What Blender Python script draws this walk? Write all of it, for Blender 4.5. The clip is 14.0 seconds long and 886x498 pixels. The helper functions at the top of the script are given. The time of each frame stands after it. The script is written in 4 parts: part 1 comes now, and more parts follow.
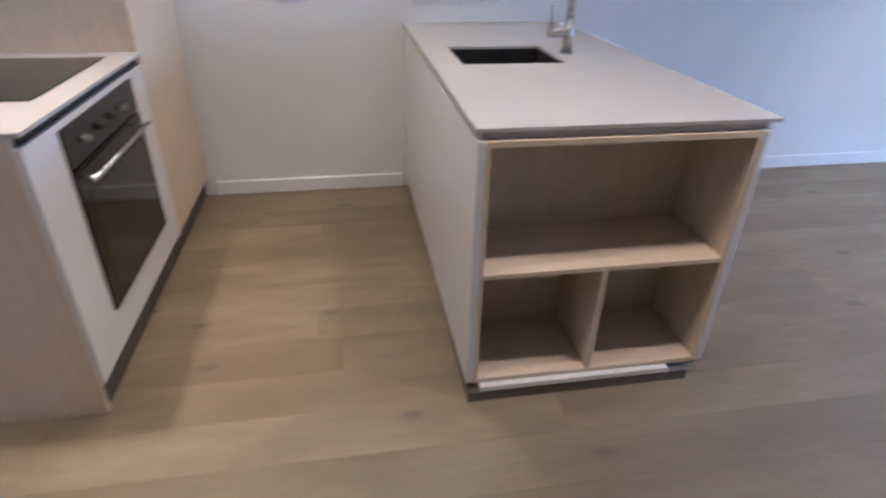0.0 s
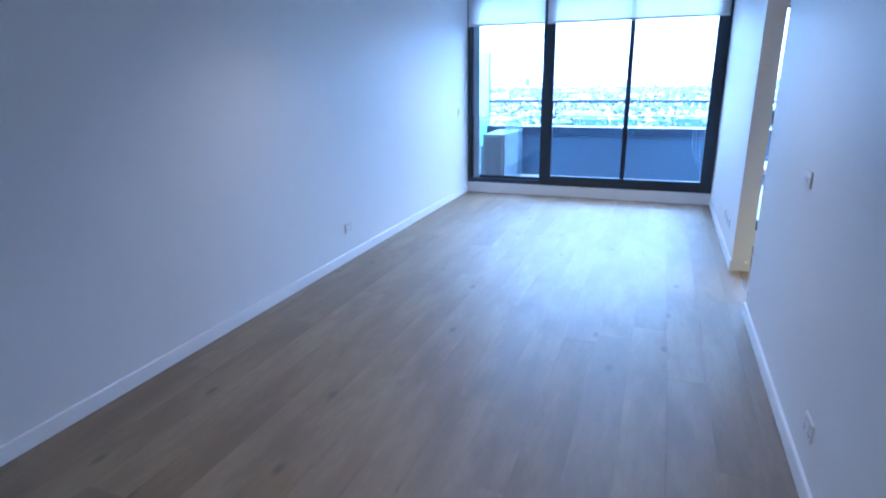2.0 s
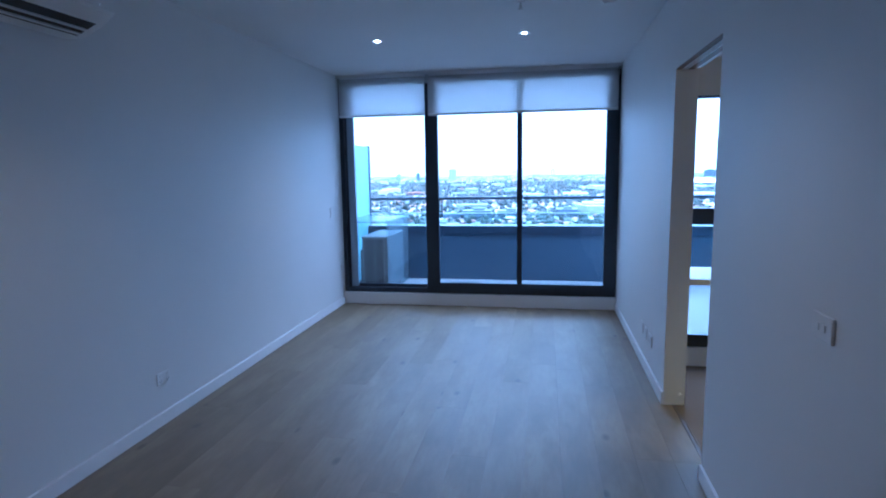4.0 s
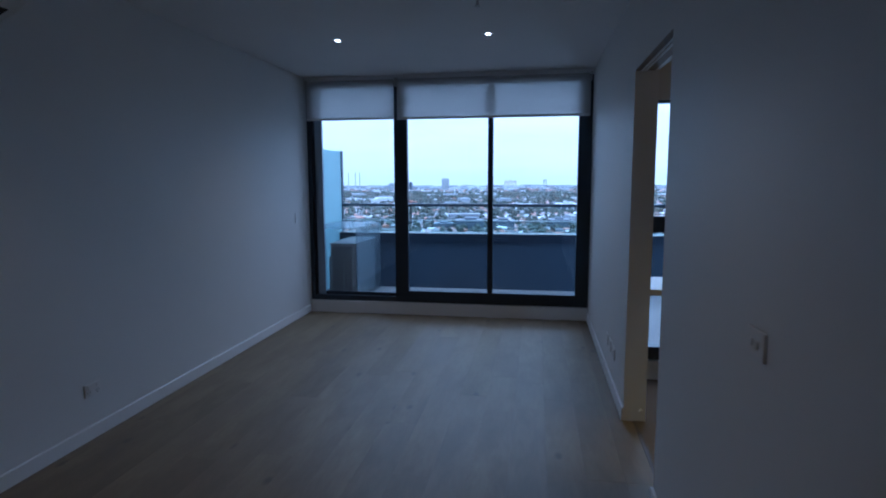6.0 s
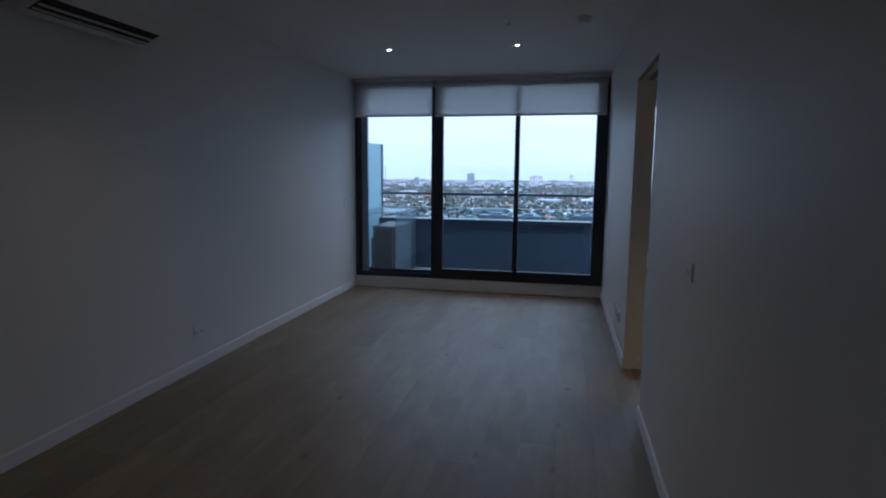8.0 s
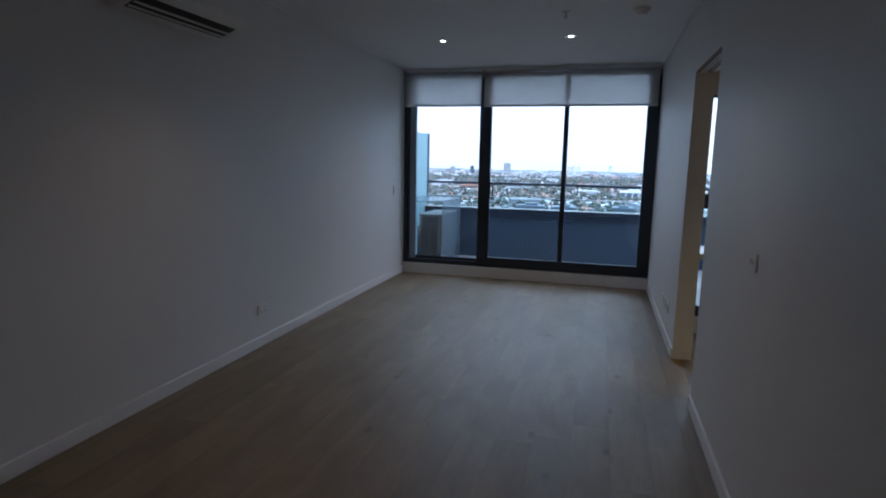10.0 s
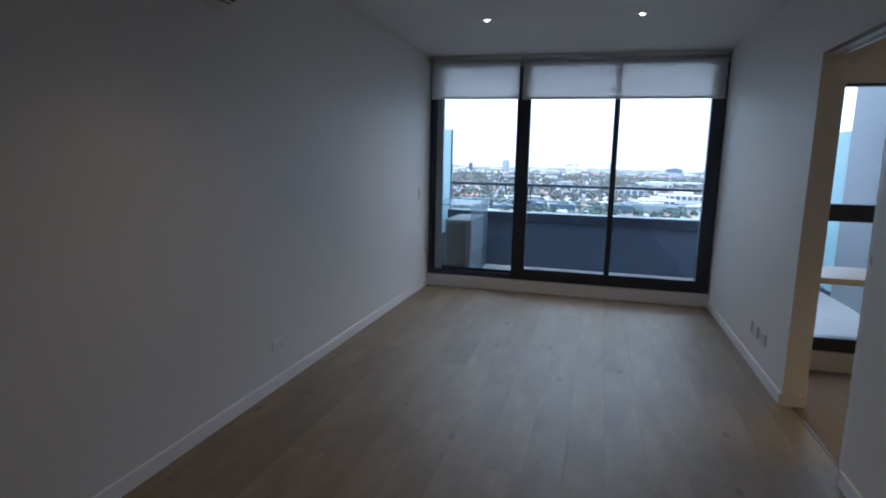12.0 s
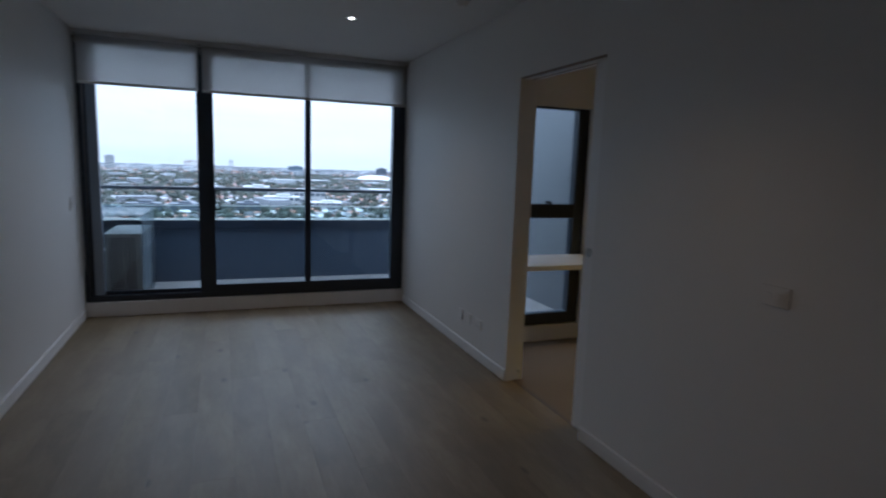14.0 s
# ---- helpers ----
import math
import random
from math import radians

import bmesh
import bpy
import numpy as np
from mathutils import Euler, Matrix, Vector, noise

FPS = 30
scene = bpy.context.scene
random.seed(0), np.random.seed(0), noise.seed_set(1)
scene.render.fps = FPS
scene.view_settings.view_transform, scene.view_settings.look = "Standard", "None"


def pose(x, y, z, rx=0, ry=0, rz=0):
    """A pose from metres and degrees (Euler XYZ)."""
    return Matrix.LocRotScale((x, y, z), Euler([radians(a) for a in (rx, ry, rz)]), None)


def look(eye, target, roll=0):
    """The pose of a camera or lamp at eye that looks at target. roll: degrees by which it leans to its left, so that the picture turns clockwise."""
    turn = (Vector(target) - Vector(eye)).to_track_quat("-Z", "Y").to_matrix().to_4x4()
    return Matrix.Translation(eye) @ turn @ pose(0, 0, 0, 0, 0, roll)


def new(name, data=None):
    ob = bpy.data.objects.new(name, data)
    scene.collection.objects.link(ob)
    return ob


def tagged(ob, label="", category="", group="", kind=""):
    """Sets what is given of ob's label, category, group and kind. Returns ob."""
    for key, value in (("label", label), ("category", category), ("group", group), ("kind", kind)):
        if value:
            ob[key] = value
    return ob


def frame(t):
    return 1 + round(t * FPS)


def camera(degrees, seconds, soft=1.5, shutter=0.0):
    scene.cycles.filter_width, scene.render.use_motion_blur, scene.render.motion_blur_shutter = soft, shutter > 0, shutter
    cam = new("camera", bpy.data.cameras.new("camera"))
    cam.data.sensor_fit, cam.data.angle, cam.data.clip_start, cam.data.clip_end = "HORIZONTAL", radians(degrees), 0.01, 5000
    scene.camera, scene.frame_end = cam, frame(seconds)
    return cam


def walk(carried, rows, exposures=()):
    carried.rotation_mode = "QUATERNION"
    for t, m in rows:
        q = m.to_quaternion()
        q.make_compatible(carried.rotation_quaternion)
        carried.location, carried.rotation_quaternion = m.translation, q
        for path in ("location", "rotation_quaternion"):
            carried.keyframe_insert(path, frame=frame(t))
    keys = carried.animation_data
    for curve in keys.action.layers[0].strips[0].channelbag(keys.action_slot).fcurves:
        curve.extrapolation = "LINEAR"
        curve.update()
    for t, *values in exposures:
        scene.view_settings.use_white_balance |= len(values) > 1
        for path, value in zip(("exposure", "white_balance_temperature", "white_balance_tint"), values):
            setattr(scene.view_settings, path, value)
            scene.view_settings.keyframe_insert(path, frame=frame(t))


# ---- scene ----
cam = camera(75.9, 14.0, 2.0, 0.3)
PATH = [
    (0, (-0.331, -3.156, 1.363), (-0.026, -1.445, 0.373), 1.2),
    (0.3, (-0.219, -2.991, 1.404), (0.381, -1.334, 0.457), -0.1),
    (0.5, (-0.148, -2.894, 1.411), (0.653, -1.308, 0.493), -0.9),
    (1, (-0.15, -2.689, 1.468), (1.256, -1.507, 0.676), 0.3),
    (1.2, (-0.062, -2.649, 1.495), (1.471, -1.619, 0.729), -0.2),
    (1.5, (0.17, -2.521, 1.477), (1.848, -1.686, 0.777), -0.7),
    (2, (0.473, -2.417, 1.499), (2.26, -1.732, 0.918), -0.9),
    (2.5, (0.833, -2.345, 1.488), (2.695, -1.768, 1.038), -0.5),
    (3, (1.109, -2.259, 1.515), (3.019, -1.79, 1.148), -1.1),
    (5.5, (1.99, -2.357, 1.464), (3.9532, -2.0548, 1.226), -0.4),
    (6, (1.802, -2.48, 1.46), (3.7603, -2.1568, 1.217), -0.2),
    (6.5, (1.549, -2.522, 1.455), (3.505, -2.1858, 1.207), -0.1),
    (7, (1.356, -2.553, 1.458), (3.309, -2.2058, 1.208), 0.1),
    (7.5, (1.176, -2.58, 1.428), (3.1251, -2.2148, 1.17), 0.3),
    (8, (1.004, -2.54, 1.413), (2.9436, -2.1337, 1.151), 0.5),
    (8.5, (0.776, -2.518, 1.411), (2.7034, -2.0598, 1.141), 0.7),
    (11, (1.123, -2.218, 1.426), (3.0251, -1.6828, 1.117), 1.2),
    (11.5, (1.341, -2.048, 1.447), (3.2413, -1.5077, 1.136), 1.2),
    (12, (1.532, -1.87, 1.439), (3.4385, -1.3537, 1.127), 1.3),
    (12.5, (1.752, -1.629, 1.438), (3.6757, -1.1829, 1.122), 1.4),
    (13, (1.862, -1.476, 1.457), (3.8194, -1.2159, 1.14), 1.7),
    (13.5, (1.93, -1.28, 1.474), (3.888, -1.558, 1.178), 2.0),
    (14, (1.846, -1.19, 1.472), (3.69, -1.91, 1.188), 2.0),
]
EXPOSURES = [(0, 4.12, 4130, 13), (0.5, 4.28, 4050, 13), (1, 4.05, 4020, 14), (1.5, 3.7, 3960, 13), (2.5, 2.75, 3860, 12), (3, 2.36, 3830, 12), (5.5, 0.98, 4170, 12), (6.5, 0.22, 4480, 12), (8.5, 0.45, 4950, 12), (11, 1.05, 5150, 12), (12.5, 1.15, 5250, 12), (13.5, 0.8, 5250, 12), (14, 0.45, 5250, 12)]
SKY, DL, DLK, DLB, DLC = 0.15, 5.7, 5.4, 36, 10.5
HORIZON, ZENITH = 0.64, 2.25
walk(cam, [(t, look(eye, target, roll)) for t, eye, target, roll in PATH], EXPOSURES)

# ---- world and light ----
world = bpy.data.worlds.new("overcast_sky")
scene.world = world
world.use_nodes = True
wn, wl = world.node_tree.nodes, world.node_tree.links
wn.clear()
sky = wn.new("ShaderNodeTexSky")
sky.sky_type = "NISHITA"
sky.sun_disc = False
sky.sun_elevation = radians(50)
sky.sun_rotation = radians(120)
sky.dust_density = 3.0
cloud = wn.new("ShaderNodeTexNoise")
cloud.inputs["Scale"].default_value = 3.0
cloud.inputs["Detail"].default_value = 6.0
sky_co = wn.new("ShaderNodeTexCoord")
sky_map = wn.new("ShaderNodeMapping")
sky_map.inputs["Scale"].default_value = (1, 1, 6)
wl.new(sky_co.outputs["Generated"], sky_map.inputs["Vector"])
wl.new(sky_map.outputs[0], cloud.inputs["Vector"])
cr = wn.new("ShaderNodeValToRGB")
cr.color_ramp.elements[0].position, cr.color_ramp.elements[0].color = 0.35, (8.9, 9.4, 9.95, 1)
cr.color_ramp.elements[1].position, cr.color_ramp.elements[1].color = 0.65, (10.1, 10.6, 10.95, 1)
wl.new(cloud.outputs["Fac"], cr.inputs["Fac"])
mixw = wn.new("ShaderNodeMixRGB")
mixw.inputs["Fac"].default_value = 0.85
wl.new(sky.outputs["Color"], mixw.inputs["Color1"])
wl.new(cr.outputs["Color"], mixw.inputs["Color2"])
bg = wn.new("ShaderNodeBackground")
bg.inputs["Strength"].default_value = SKY
wo = wn.new("ShaderNodeOutputWorld")
# overcast sky: the zenith is about three times as bright as the horizon
sep = wn.new("ShaderNodeSeparateXYZ")
wl.new(sky_co.outputs["Generated"], sep.inputs[0])
up = wn.new("ShaderNodeMath")
up.operation = "MULTIPLY_ADD"
up.inputs[1].default_value, up.inputs[2].default_value = ZENITH * HORIZON, HORIZON
above = wn.new("ShaderNodeMath")
above.operation = "MAXIMUM"
above.inputs[1].default_value = 0.0
wl.new(sep.outputs["Z"], above.inputs[0])
wl.new(above.outputs[0], up.inputs[0])
grade = wn.new("ShaderNodeVectorMath")
grade.operation = "SCALE"
wl.new(mixw.outputs["Color"], grade.inputs[0])
wl.new(up.outputs[0], grade.inputs["Scale"])
wl.new(grade.outputs[0], bg.inputs["Color"])
wl.new(bg.outputs["Background"], wo.inputs["Surface"])

sun = bpy.data.lights.new("sun", "SUN")
sun.energy, sun.angle, sun.color = 0.65, radians(60), (1.0, 0.99, 0.98)
sun_ob = new("sun", sun)
sun_ob.matrix_world = look((0, 0, 50), (-27.9, 16.1, 11.7))


# ---- materials ----
def mat(name, color, rough=0.5, metal=0.0, spec=0.5):
    m = bpy.data.materials.new(name)
    m.use_nodes = True
    b = m.node_tree.nodes["Principled BSDF"]
    b.inputs["Base Color"].default_value = (*color, 1)
    b.inputs["Roughness"].default_value = rough
    b.inputs["Metallic"].default_value = metal
    b.inputs["Specular IOR Level"].default_value = spec
    return m


def nodes_of(m):
    return m.node_tree.nodes, m.node_tree.links, m.node_tree.nodes["Principled BSDF"]


def coords(m, scale=(1, 1, 1), space="Object", rand=False):
    n, l, b = nodes_of(m)
    co = n.new("ShaderNodeTexCoord")
    mp = n.new("ShaderNodeMapping")
    mp.inputs["Scale"].default_value = scale
    l.new(co.outputs[space], mp.inputs["Vector"])
    if rand:
        oi = n.new("ShaderNodeObjectInfo")
        mu = n.new("ShaderNodeVectorMath")
        mu.operation = "MULTIPLY_ADD"
        mu.inputs[1].default_value = (37.0, 53.0, 11.0)
        cx = n.new("ShaderNodeCombineXYZ")
        for i in range(3):
            l.new(oi.outputs["Random"], cx.inputs[i])
        l.new(cx.outputs[0], mu.inputs[0])
        l.new(mp.outputs[0], mu.inputs[2])
        return mu.outputs[0]
    return mp.outputs[0]


def noise_tex(m, vec, scale, detail=4.0, rough=0.55):
    n, l, b = nodes_of(m)
    t = n.new("ShaderNodeTexNoise")
    t.inputs["Scale"].default_value = scale
    t.inputs["Detail"].default_value = detail
    t.inputs["Roughness"].default_value = rough
    l.new(vec, t.inputs["Vector"])
    return t.outputs["Fac"]


def ramp(m, fac, stops):
    n, l, b = nodes_of(m)
    r = n.new("ShaderNodeValToRGB")
    e = r.color_ramp.elements
    while len(e) < len(stops):
        e.new(0.5)
    for k, (p, c) in zip(e, stops):
        k.position = p
        k.color = (*c, 1)
    l.new(fac, r.inputs["Fac"])
    return r.outputs["Color"]


def mixc(m, fac, a, b_, kind="MIX"):
    n, l, b = nodes_of(m)
    x = n.new("ShaderNodeMixRGB")
    x.blend_type = kind
    for s, v in (("Fac", fac), ("Color1", a), ("Color2", b_)):
        if hasattr(v, "is_output"):
            l.new(v, x.inputs[s])
        elif s == "Fac":
            x.inputs[s].default_value = v
        else:
            x.inputs[s].default_value = (*v, 1)
    return x.outputs["Color"]


def set_in(m, name, sock):
    n, l, b = nodes_of(m)
    l.new(sock, b.inputs[name])


def bump(m, fac, strength=0.1, dist=0.002):
    n, l, b = nodes_of(m)
    bp = n.new("ShaderNodeBump")
    bp.inputs["Strength"].default_value = strength
    bp.inputs["Distance"].default_value = dist
    l.new(fac, bp.inputs["Height"])
    l.new(bp.outputs["Normal"], b.inputs["Normal"])


def paint(name, color, rough=0.55, grain=0.05, relief=0.0003):
    m = mat(name, color, rough, 0, 0.35)
    v = coords(m)
    big = noise_tex(m, v, 0.7, 3)
    lo = tuple(c * (1 - grain) for c in color)
    set_in(m, "Base Color", ramp(m, big, [(0.3, lo), (0.7, color)]))
    bump(m, noise_tex(m, v, 120, 2), 0.1, relief)
    return m


M_WALL = paint("white_wall_paint", (0.78, 0.78, 0.77))
M_CEIL = paint("ceiling_paint", (0.8, 0.8, 0.8), 0.7)
M_TRIM = paint("satin_trim_paint", (0.82, 0.82, 0.82), 0.35, 0.03)
M_WHITE = paint("white_laminate", (0.74, 0.715, 0.69), 0.35, 0.03)
M_PLASTIC = mat("white_plastic", (0.78, 0.78, 0.77), 0.3)
M_PLATE = mat("satin_wall_plate_plastic", (0.77, 0.77, 0.76), 0.5, 0.0, 0.3)
M_SLOT = mat("grey_socket_slot", (0.25, 0.25, 0.25), 0.6)
M_PLASTIC2 = mat("grey_plastic_inset", (0.45, 0.45, 0.45), 0.4)
M_ALU = mat("charcoal_powder_coat", (0.026, 0.036, 0.054), 0.32, 0.0, 0.5)
bump(M_ALU, noise_tex(M_ALU, coords(M_ALU), 900, 2), 0.08, 0.0003)
# Base colour lightened to carry the reflection along the window jamb.
M_ALU2 = mat("pale_slate_reflection_strip", (0.3, 0.36, 0.44), 0.4, 0.0)
M_STEEL = mat("brushed_steel", (0.5, 0.49, 0.47), 0.28, 1.0)
set_in(M_STEEL, "Roughness", ramp(M_STEEL, noise_tex(M_STEEL, coords(M_STEEL, (4, 4, 200)), 6, 3), [(0.3, (0.2,) * 3), (0.7, (0.36,) * 3)]))
M_SINK = mat("dark_gunmetal_sink", (0.03, 0.028, 0.03), 0.42, 0.2)
bump(M_SINK, noise_tex(M_SINK, coords(M_SINK, (3, 60, 3)), 20, 2), 0.1, 0.0004)
M_BLACK = mat("black_glass", (0.012, 0.011, 0.011), 0.08, 0.0, 0.35)
M_HOB = mat("polished_ceramic_glass", (0.014, 0.012, 0.011), 0.04, 0.0, 0.9)
M_DARK = mat("black_recess", (0.02, 0.02, 0.022), 0.6)
M_GREYSTRIP = mat("grey_shadow_line_channel", (0.5, 0.47, 0.47), 0.5, 0.0)
M_TRACK = paint("dull_brown_track", (0.26, 0.21, 0.17), 0.5, 0.15)
M_KICK = paint("dark_bronze_kickboard", (0.15, 0.125, 0.11), 0.5, 0.2)


def stone():
    m = mat("pale_fine_grained_stone", (0.48, 0.455, 0.43), 0.26)
    v = coords(m)
    fine = ramp(m, noise_tex(m, v, 220, 2, 0.5), [(0.35, (0.465, 0.44, 0.415)), (0.65, (0.495, 0.467, 0.442))])
    broad = ramp(m, noise_tex(m, v, 3, 3), [(0.35, (0.96, 0.955, 0.95)), (0.65, (1.0, 1.0, 1.0))])
    set_in(m, "Base Color", mixc(m, 1.0, fine, broad, "MULTIPLY"))
    return m


M_STONE = stone()


def timber(name, base, dark, axis_scale, rough=0.45, rand=False):
    m = mat(name, base, rough)
    v = coords(m, axis_scale, rand=rand)
    f = noise_tex(m, v, 6, 6, 0.6)
    g = noise_tex(m, v, 38, 4, 0.6)
    c = ramp(m, f, [(0.3, dark), (0.62, base)])
    c = mixc(m, ramp(m, g, [(0.42, (0.22,) * 3), (0.6, (0.0,) * 3)]), c, tuple(x * 0.72 for x in dark))
    set_in(m, "Base Color", c)
    bump(m, g, 0.12, 0.0006)
    return m


M_TIMV = timber("pale_oak_laminate_upright", (0.72, 0.6, 0.445), (0.65, 0.53, 0.375), (6, 6, 0.5))
M_TIMH = timber("pale_oak_laminate_flat", (0.72, 0.6, 0.445), (0.65, 0.53, 0.375), (0.6, 7, 7))


def oak():
    m = mat("oiled_oak_boards", (0.38, 0.29, 0.19), 0.55, 0.0, 0.75)
    n, l, b = nodes_of(m)
    v = coords(m, (0.5, 2.2, 2.2), rand=True)
    f = noise_tex(m, v, 2.0, 5, 0.58)
    g = noise_tex(m, v, 18, 4, 0.6)
    k = noise_tex(m, coords(m, (1.0, 2.6, 1.0), rand=True), 1.9, 5)
    oi = n.new("ShaderNodeObjectInfo")
    tone = ramp(m, oi.outputs["Random"], [(0.0, (0.218, 0.171, 0.094)), (0.35, (0.246, 0.194, 0.109)), (0.7, (0.231, 0.179, 0.1)), (1.0, (0.268, 0.213, 0.125))])
    dark = mixc(m, 1.0, tone, (0.74, 0.7, 0.66), "MULTIPLY")
    c = mixc(m, ramp(m, f, [(0.36, (1.0,) * 3), (0.62, (0.0,) * 3)]), tone, dark)
    c = mixc(m, ramp(m, g, [(0.38, (0.22,) * 3), (0.54, (0.0,) * 3)]), c, mixc(m, 1.0, tone, (0.6, 0.55, 0.5), "MULTIPLY"))
    c = mixc(m, ramp(m, k, [(0.45, (0.0,) * 3), (0.68, (0.75,) * 3)]), c, mixc(m, 1.0, tone, (0.62, 0.57, 0.51), "MULTIPLY"))
    vo = n.new("ShaderNodeTexVoronoi")
    vo.voronoi_dimensions = "2D"
    vo.inputs["Scale"].default_value = 1.0
    mp = coords(m, (0.95, 1.9, 1.0), rand=True)
    l.new(mp, vo.inputs["Vector"])
    vo.inputs["Randomness"].default_value = 1.0
    knot = ramp(m, vo.outputs["Distance"], [(0.0, (0.85,) * 3), (0.022, (0.6,) * 3), (0.05, (0.0,) * 3)])
    c = mixc(m, knot, c, (0.10, 0.07, 0.045))
    set_in(m, "Base Color", c)
    set_in(m, "Roughness", mixc(m, 0.5, ramp(m, f, [(0.3, (0.5,) * 3), (0.7, (0.62,) * 3)]), ramp(m, oi.outputs["Random"], [(0.0, (0.6,) * 3), (0.5, (0.52,) * 3), (1.0, (0.56,) * 3)])))
    bump(m, g, 0.15, 0.0006)
    return m


M_OAK = oak()
M_SUB = mat("dark_floor_joint", (0.19, 0.145, 0.1), 0.8)


def carpet():
    m = paint("beige_bedroom_carpet", (0.22, 0.18, 0.145), 0.95, 0.15)
    bump(m, noise_tex(m, coords(m), 400, 3), 0.6, 0.004)
    return m


M_CARPET = carpet()
M_PARAPET = paint("slate_blue_render", (0.05, 0.074, 0.112), 0.6, 0.15)
M_CAP = paint("dark_cap_flashing", (0.022, 0.034, 0.058), 0.4, 0.2)
M_PAVER = paint("grey_balcony_paving", (0.27, 0.27, 0.27), 0.75, 0.25)
M_COND = paint("weathered_condenser_metal", (0.2, 0.2, 0.195), 0.5, 0.2)
M_FACADE = paint("grey_facade_panel", (0.2, 0.22, 0.24), 0.6, 0.15)


def glass(name, tint, ior=1.5, rough=0.0):
    m = bpy.data.materials.new(name)
    m.use_nodes = True
    n, l = m.node_tree.nodes, m.node_tree.links
    n.clear()
    out = n.new("ShaderNodeOutputMaterial")
    tr = n.new("ShaderNodeBsdfTransparent")
    tr.inputs["Color"].default_value = (*tint, 1)
    gl = n.new("ShaderNodeBsdfGlossy")
    gl.inputs["Roughness"].default_value = rough
    fr = n.new("ShaderNodeFresnel")
    fr.inputs["IOR"].default_value = ior
    mx = n.new("ShaderNodeMixShader")
    l.new(fr.outputs[0], mx.inputs[0])
    l.new(tr.outputs[0], mx.inputs[1])
    l.new(gl.outputs[0], mx.inputs[2])
    l.new(mx.outputs[0], out.inputs["Surface"])
    return m


M_GLASS = glass("window_glass", (0.95, 0.98, 0.99), 1.6)
M_GLASS2 = glass("bedroom_window_glass", (0.95, 0.98, 0.99), 1.35)
M_BAL = glass("balustrade_glass", (0.88, 0.95, 0.95))


def frosted():
    m = bpy.data.materials.new("frosted_teal_glass")
    m.use_nodes = True
    n, l = m.node_tree.nodes, m.node_tree.links
    b = n["Principled BSDF"]
    b.inputs["Base Color"].default_value = (0.42, 0.54, 0.56, 1)
    b.inputs["Roughness"].default_value = 0.3
    t = n.new("ShaderNodeBsdfTranslucent")
    t.inputs["Color"].default_value = (0.46, 0.6, 0.63, 1)
    mx = n.new("ShaderNodeMixShader")
    mx.inputs[0].default_value = 0.6
    l.new(b.outputs[0], mx.inputs[1])
    l.new(t.outputs[0], mx.inputs[2])
    l.new(mx.outputs[0], n["Material Output"].inputs["Surface"])
    return m


M_FROST = frosted()
M_EDGE = mat("pale_glass_edge", (0.6, 0.68, 0.68), 0.3)


# See-through grey that imitates a ghost reflection in the window glass.
def tinted_panel():
    m = bpy.data.materials.new("grey_reflection_ghost")
    m.use_nodes = True
    n, l = m.node_tree.nodes, m.node_tree.links
    b = n["Principled BSDF"]
    b.inputs["Base Color"].default_value = (0.2, 0.24, 0.27, 1)
    b.inputs["Roughness"].default_value = 0.25
    t = n.new("ShaderNodeBsdfTransparent")
    t.inputs["Color"].default_value = (0.82, 0.88, 0.92, 1)
    mx = n.new("ShaderNodeMixShader")
    mx.inputs[0].default_value = 0.66
    l.new(b.outputs[0], mx.inputs[1])
    l.new(t.outputs[0], mx.inputs[2])
    l.new(mx.outputs[0], n["Material Output"].inputs["Surface"])
    return m


M_GHOST = tinted_panel()


def fabric():
    m = bpy.data.materials.new("screen_blind_cloth")
    m.use_nodes = True
    n, l = m.node_tree.nodes, m.node_tree.links
    b = n["Principled BSDF"]
    b.inputs["Base Color"].default_value = (0.66, 0.65, 0.64, 1)
    b.inputs["Roughness"].default_value = 0.85
    t = n.new("ShaderNodeBsdfTranslucent")
    t.inputs["Color"].default_value = (0.74, 0.73, 0.72, 1)
    mx = n.new("ShaderNodeMixShader")
    mx.inputs[0].default_value = 0.55
    l.new(b.outputs[0], mx.inputs[1])
    l.new(t.outputs[0], mx.inputs[2])
    tr = n.new("ShaderNodeBsdfTransparent")
    m2 = n.new("ShaderNodeMixShader")
    m2.inputs[0].default_value = 0.2
    l.new(mx.outputs[0], m2.inputs[1])
    l.new(tr.outputs[0], m2.inputs[2])
    l.new(m2.outputs[0], n["Material Output"].inputs["Surface"])
    bump(m, noise_tex(m, coords(m), 700, 2), 0.2, 0.0005)
    return m


M_BLIND = fabric()


def emit(name, color, strength):
    m = mat(name, (0.8, 0.8, 0.8))
    b = m.node_tree.nodes["Principled BSDF"]
    b.inputs["Emission Color"].default_value = (*color, 1)
    b.inputs["Emission Strength"].default_value = strength
    return m


M_LED = emit("downlight_led", (1.0, 0.9, 0.76), 14)

M_LED2 = emit("status_led", (0.8, 0.95, 1.0), 0.6)


# ---- mesh helpers ----
def box_bm(bm, a, b):
    x0, y0, z0 = (min(p, q) for p, q in zip(a, b))
    x1, y1, z1 = (max(p, q) for p, q in zip(a, b))
    v = [bm.verts.new(c) for c in ((x0, y0, z0), (x1, y0, z0), (x1, y1, z0), (x0, y1, z0), (x0, y0, z1), (x1, y0, z1), (x1, y1, z1), (x0, y1, z1))]
    for f in ((0, 3, 2, 1), (4, 5, 6, 7), (0, 1, 5, 4), (1, 2, 6, 5), (2, 3, 7, 6), (3, 0, 4, 7)):
        bm.faces.new([v[i] for i in f])
    return v


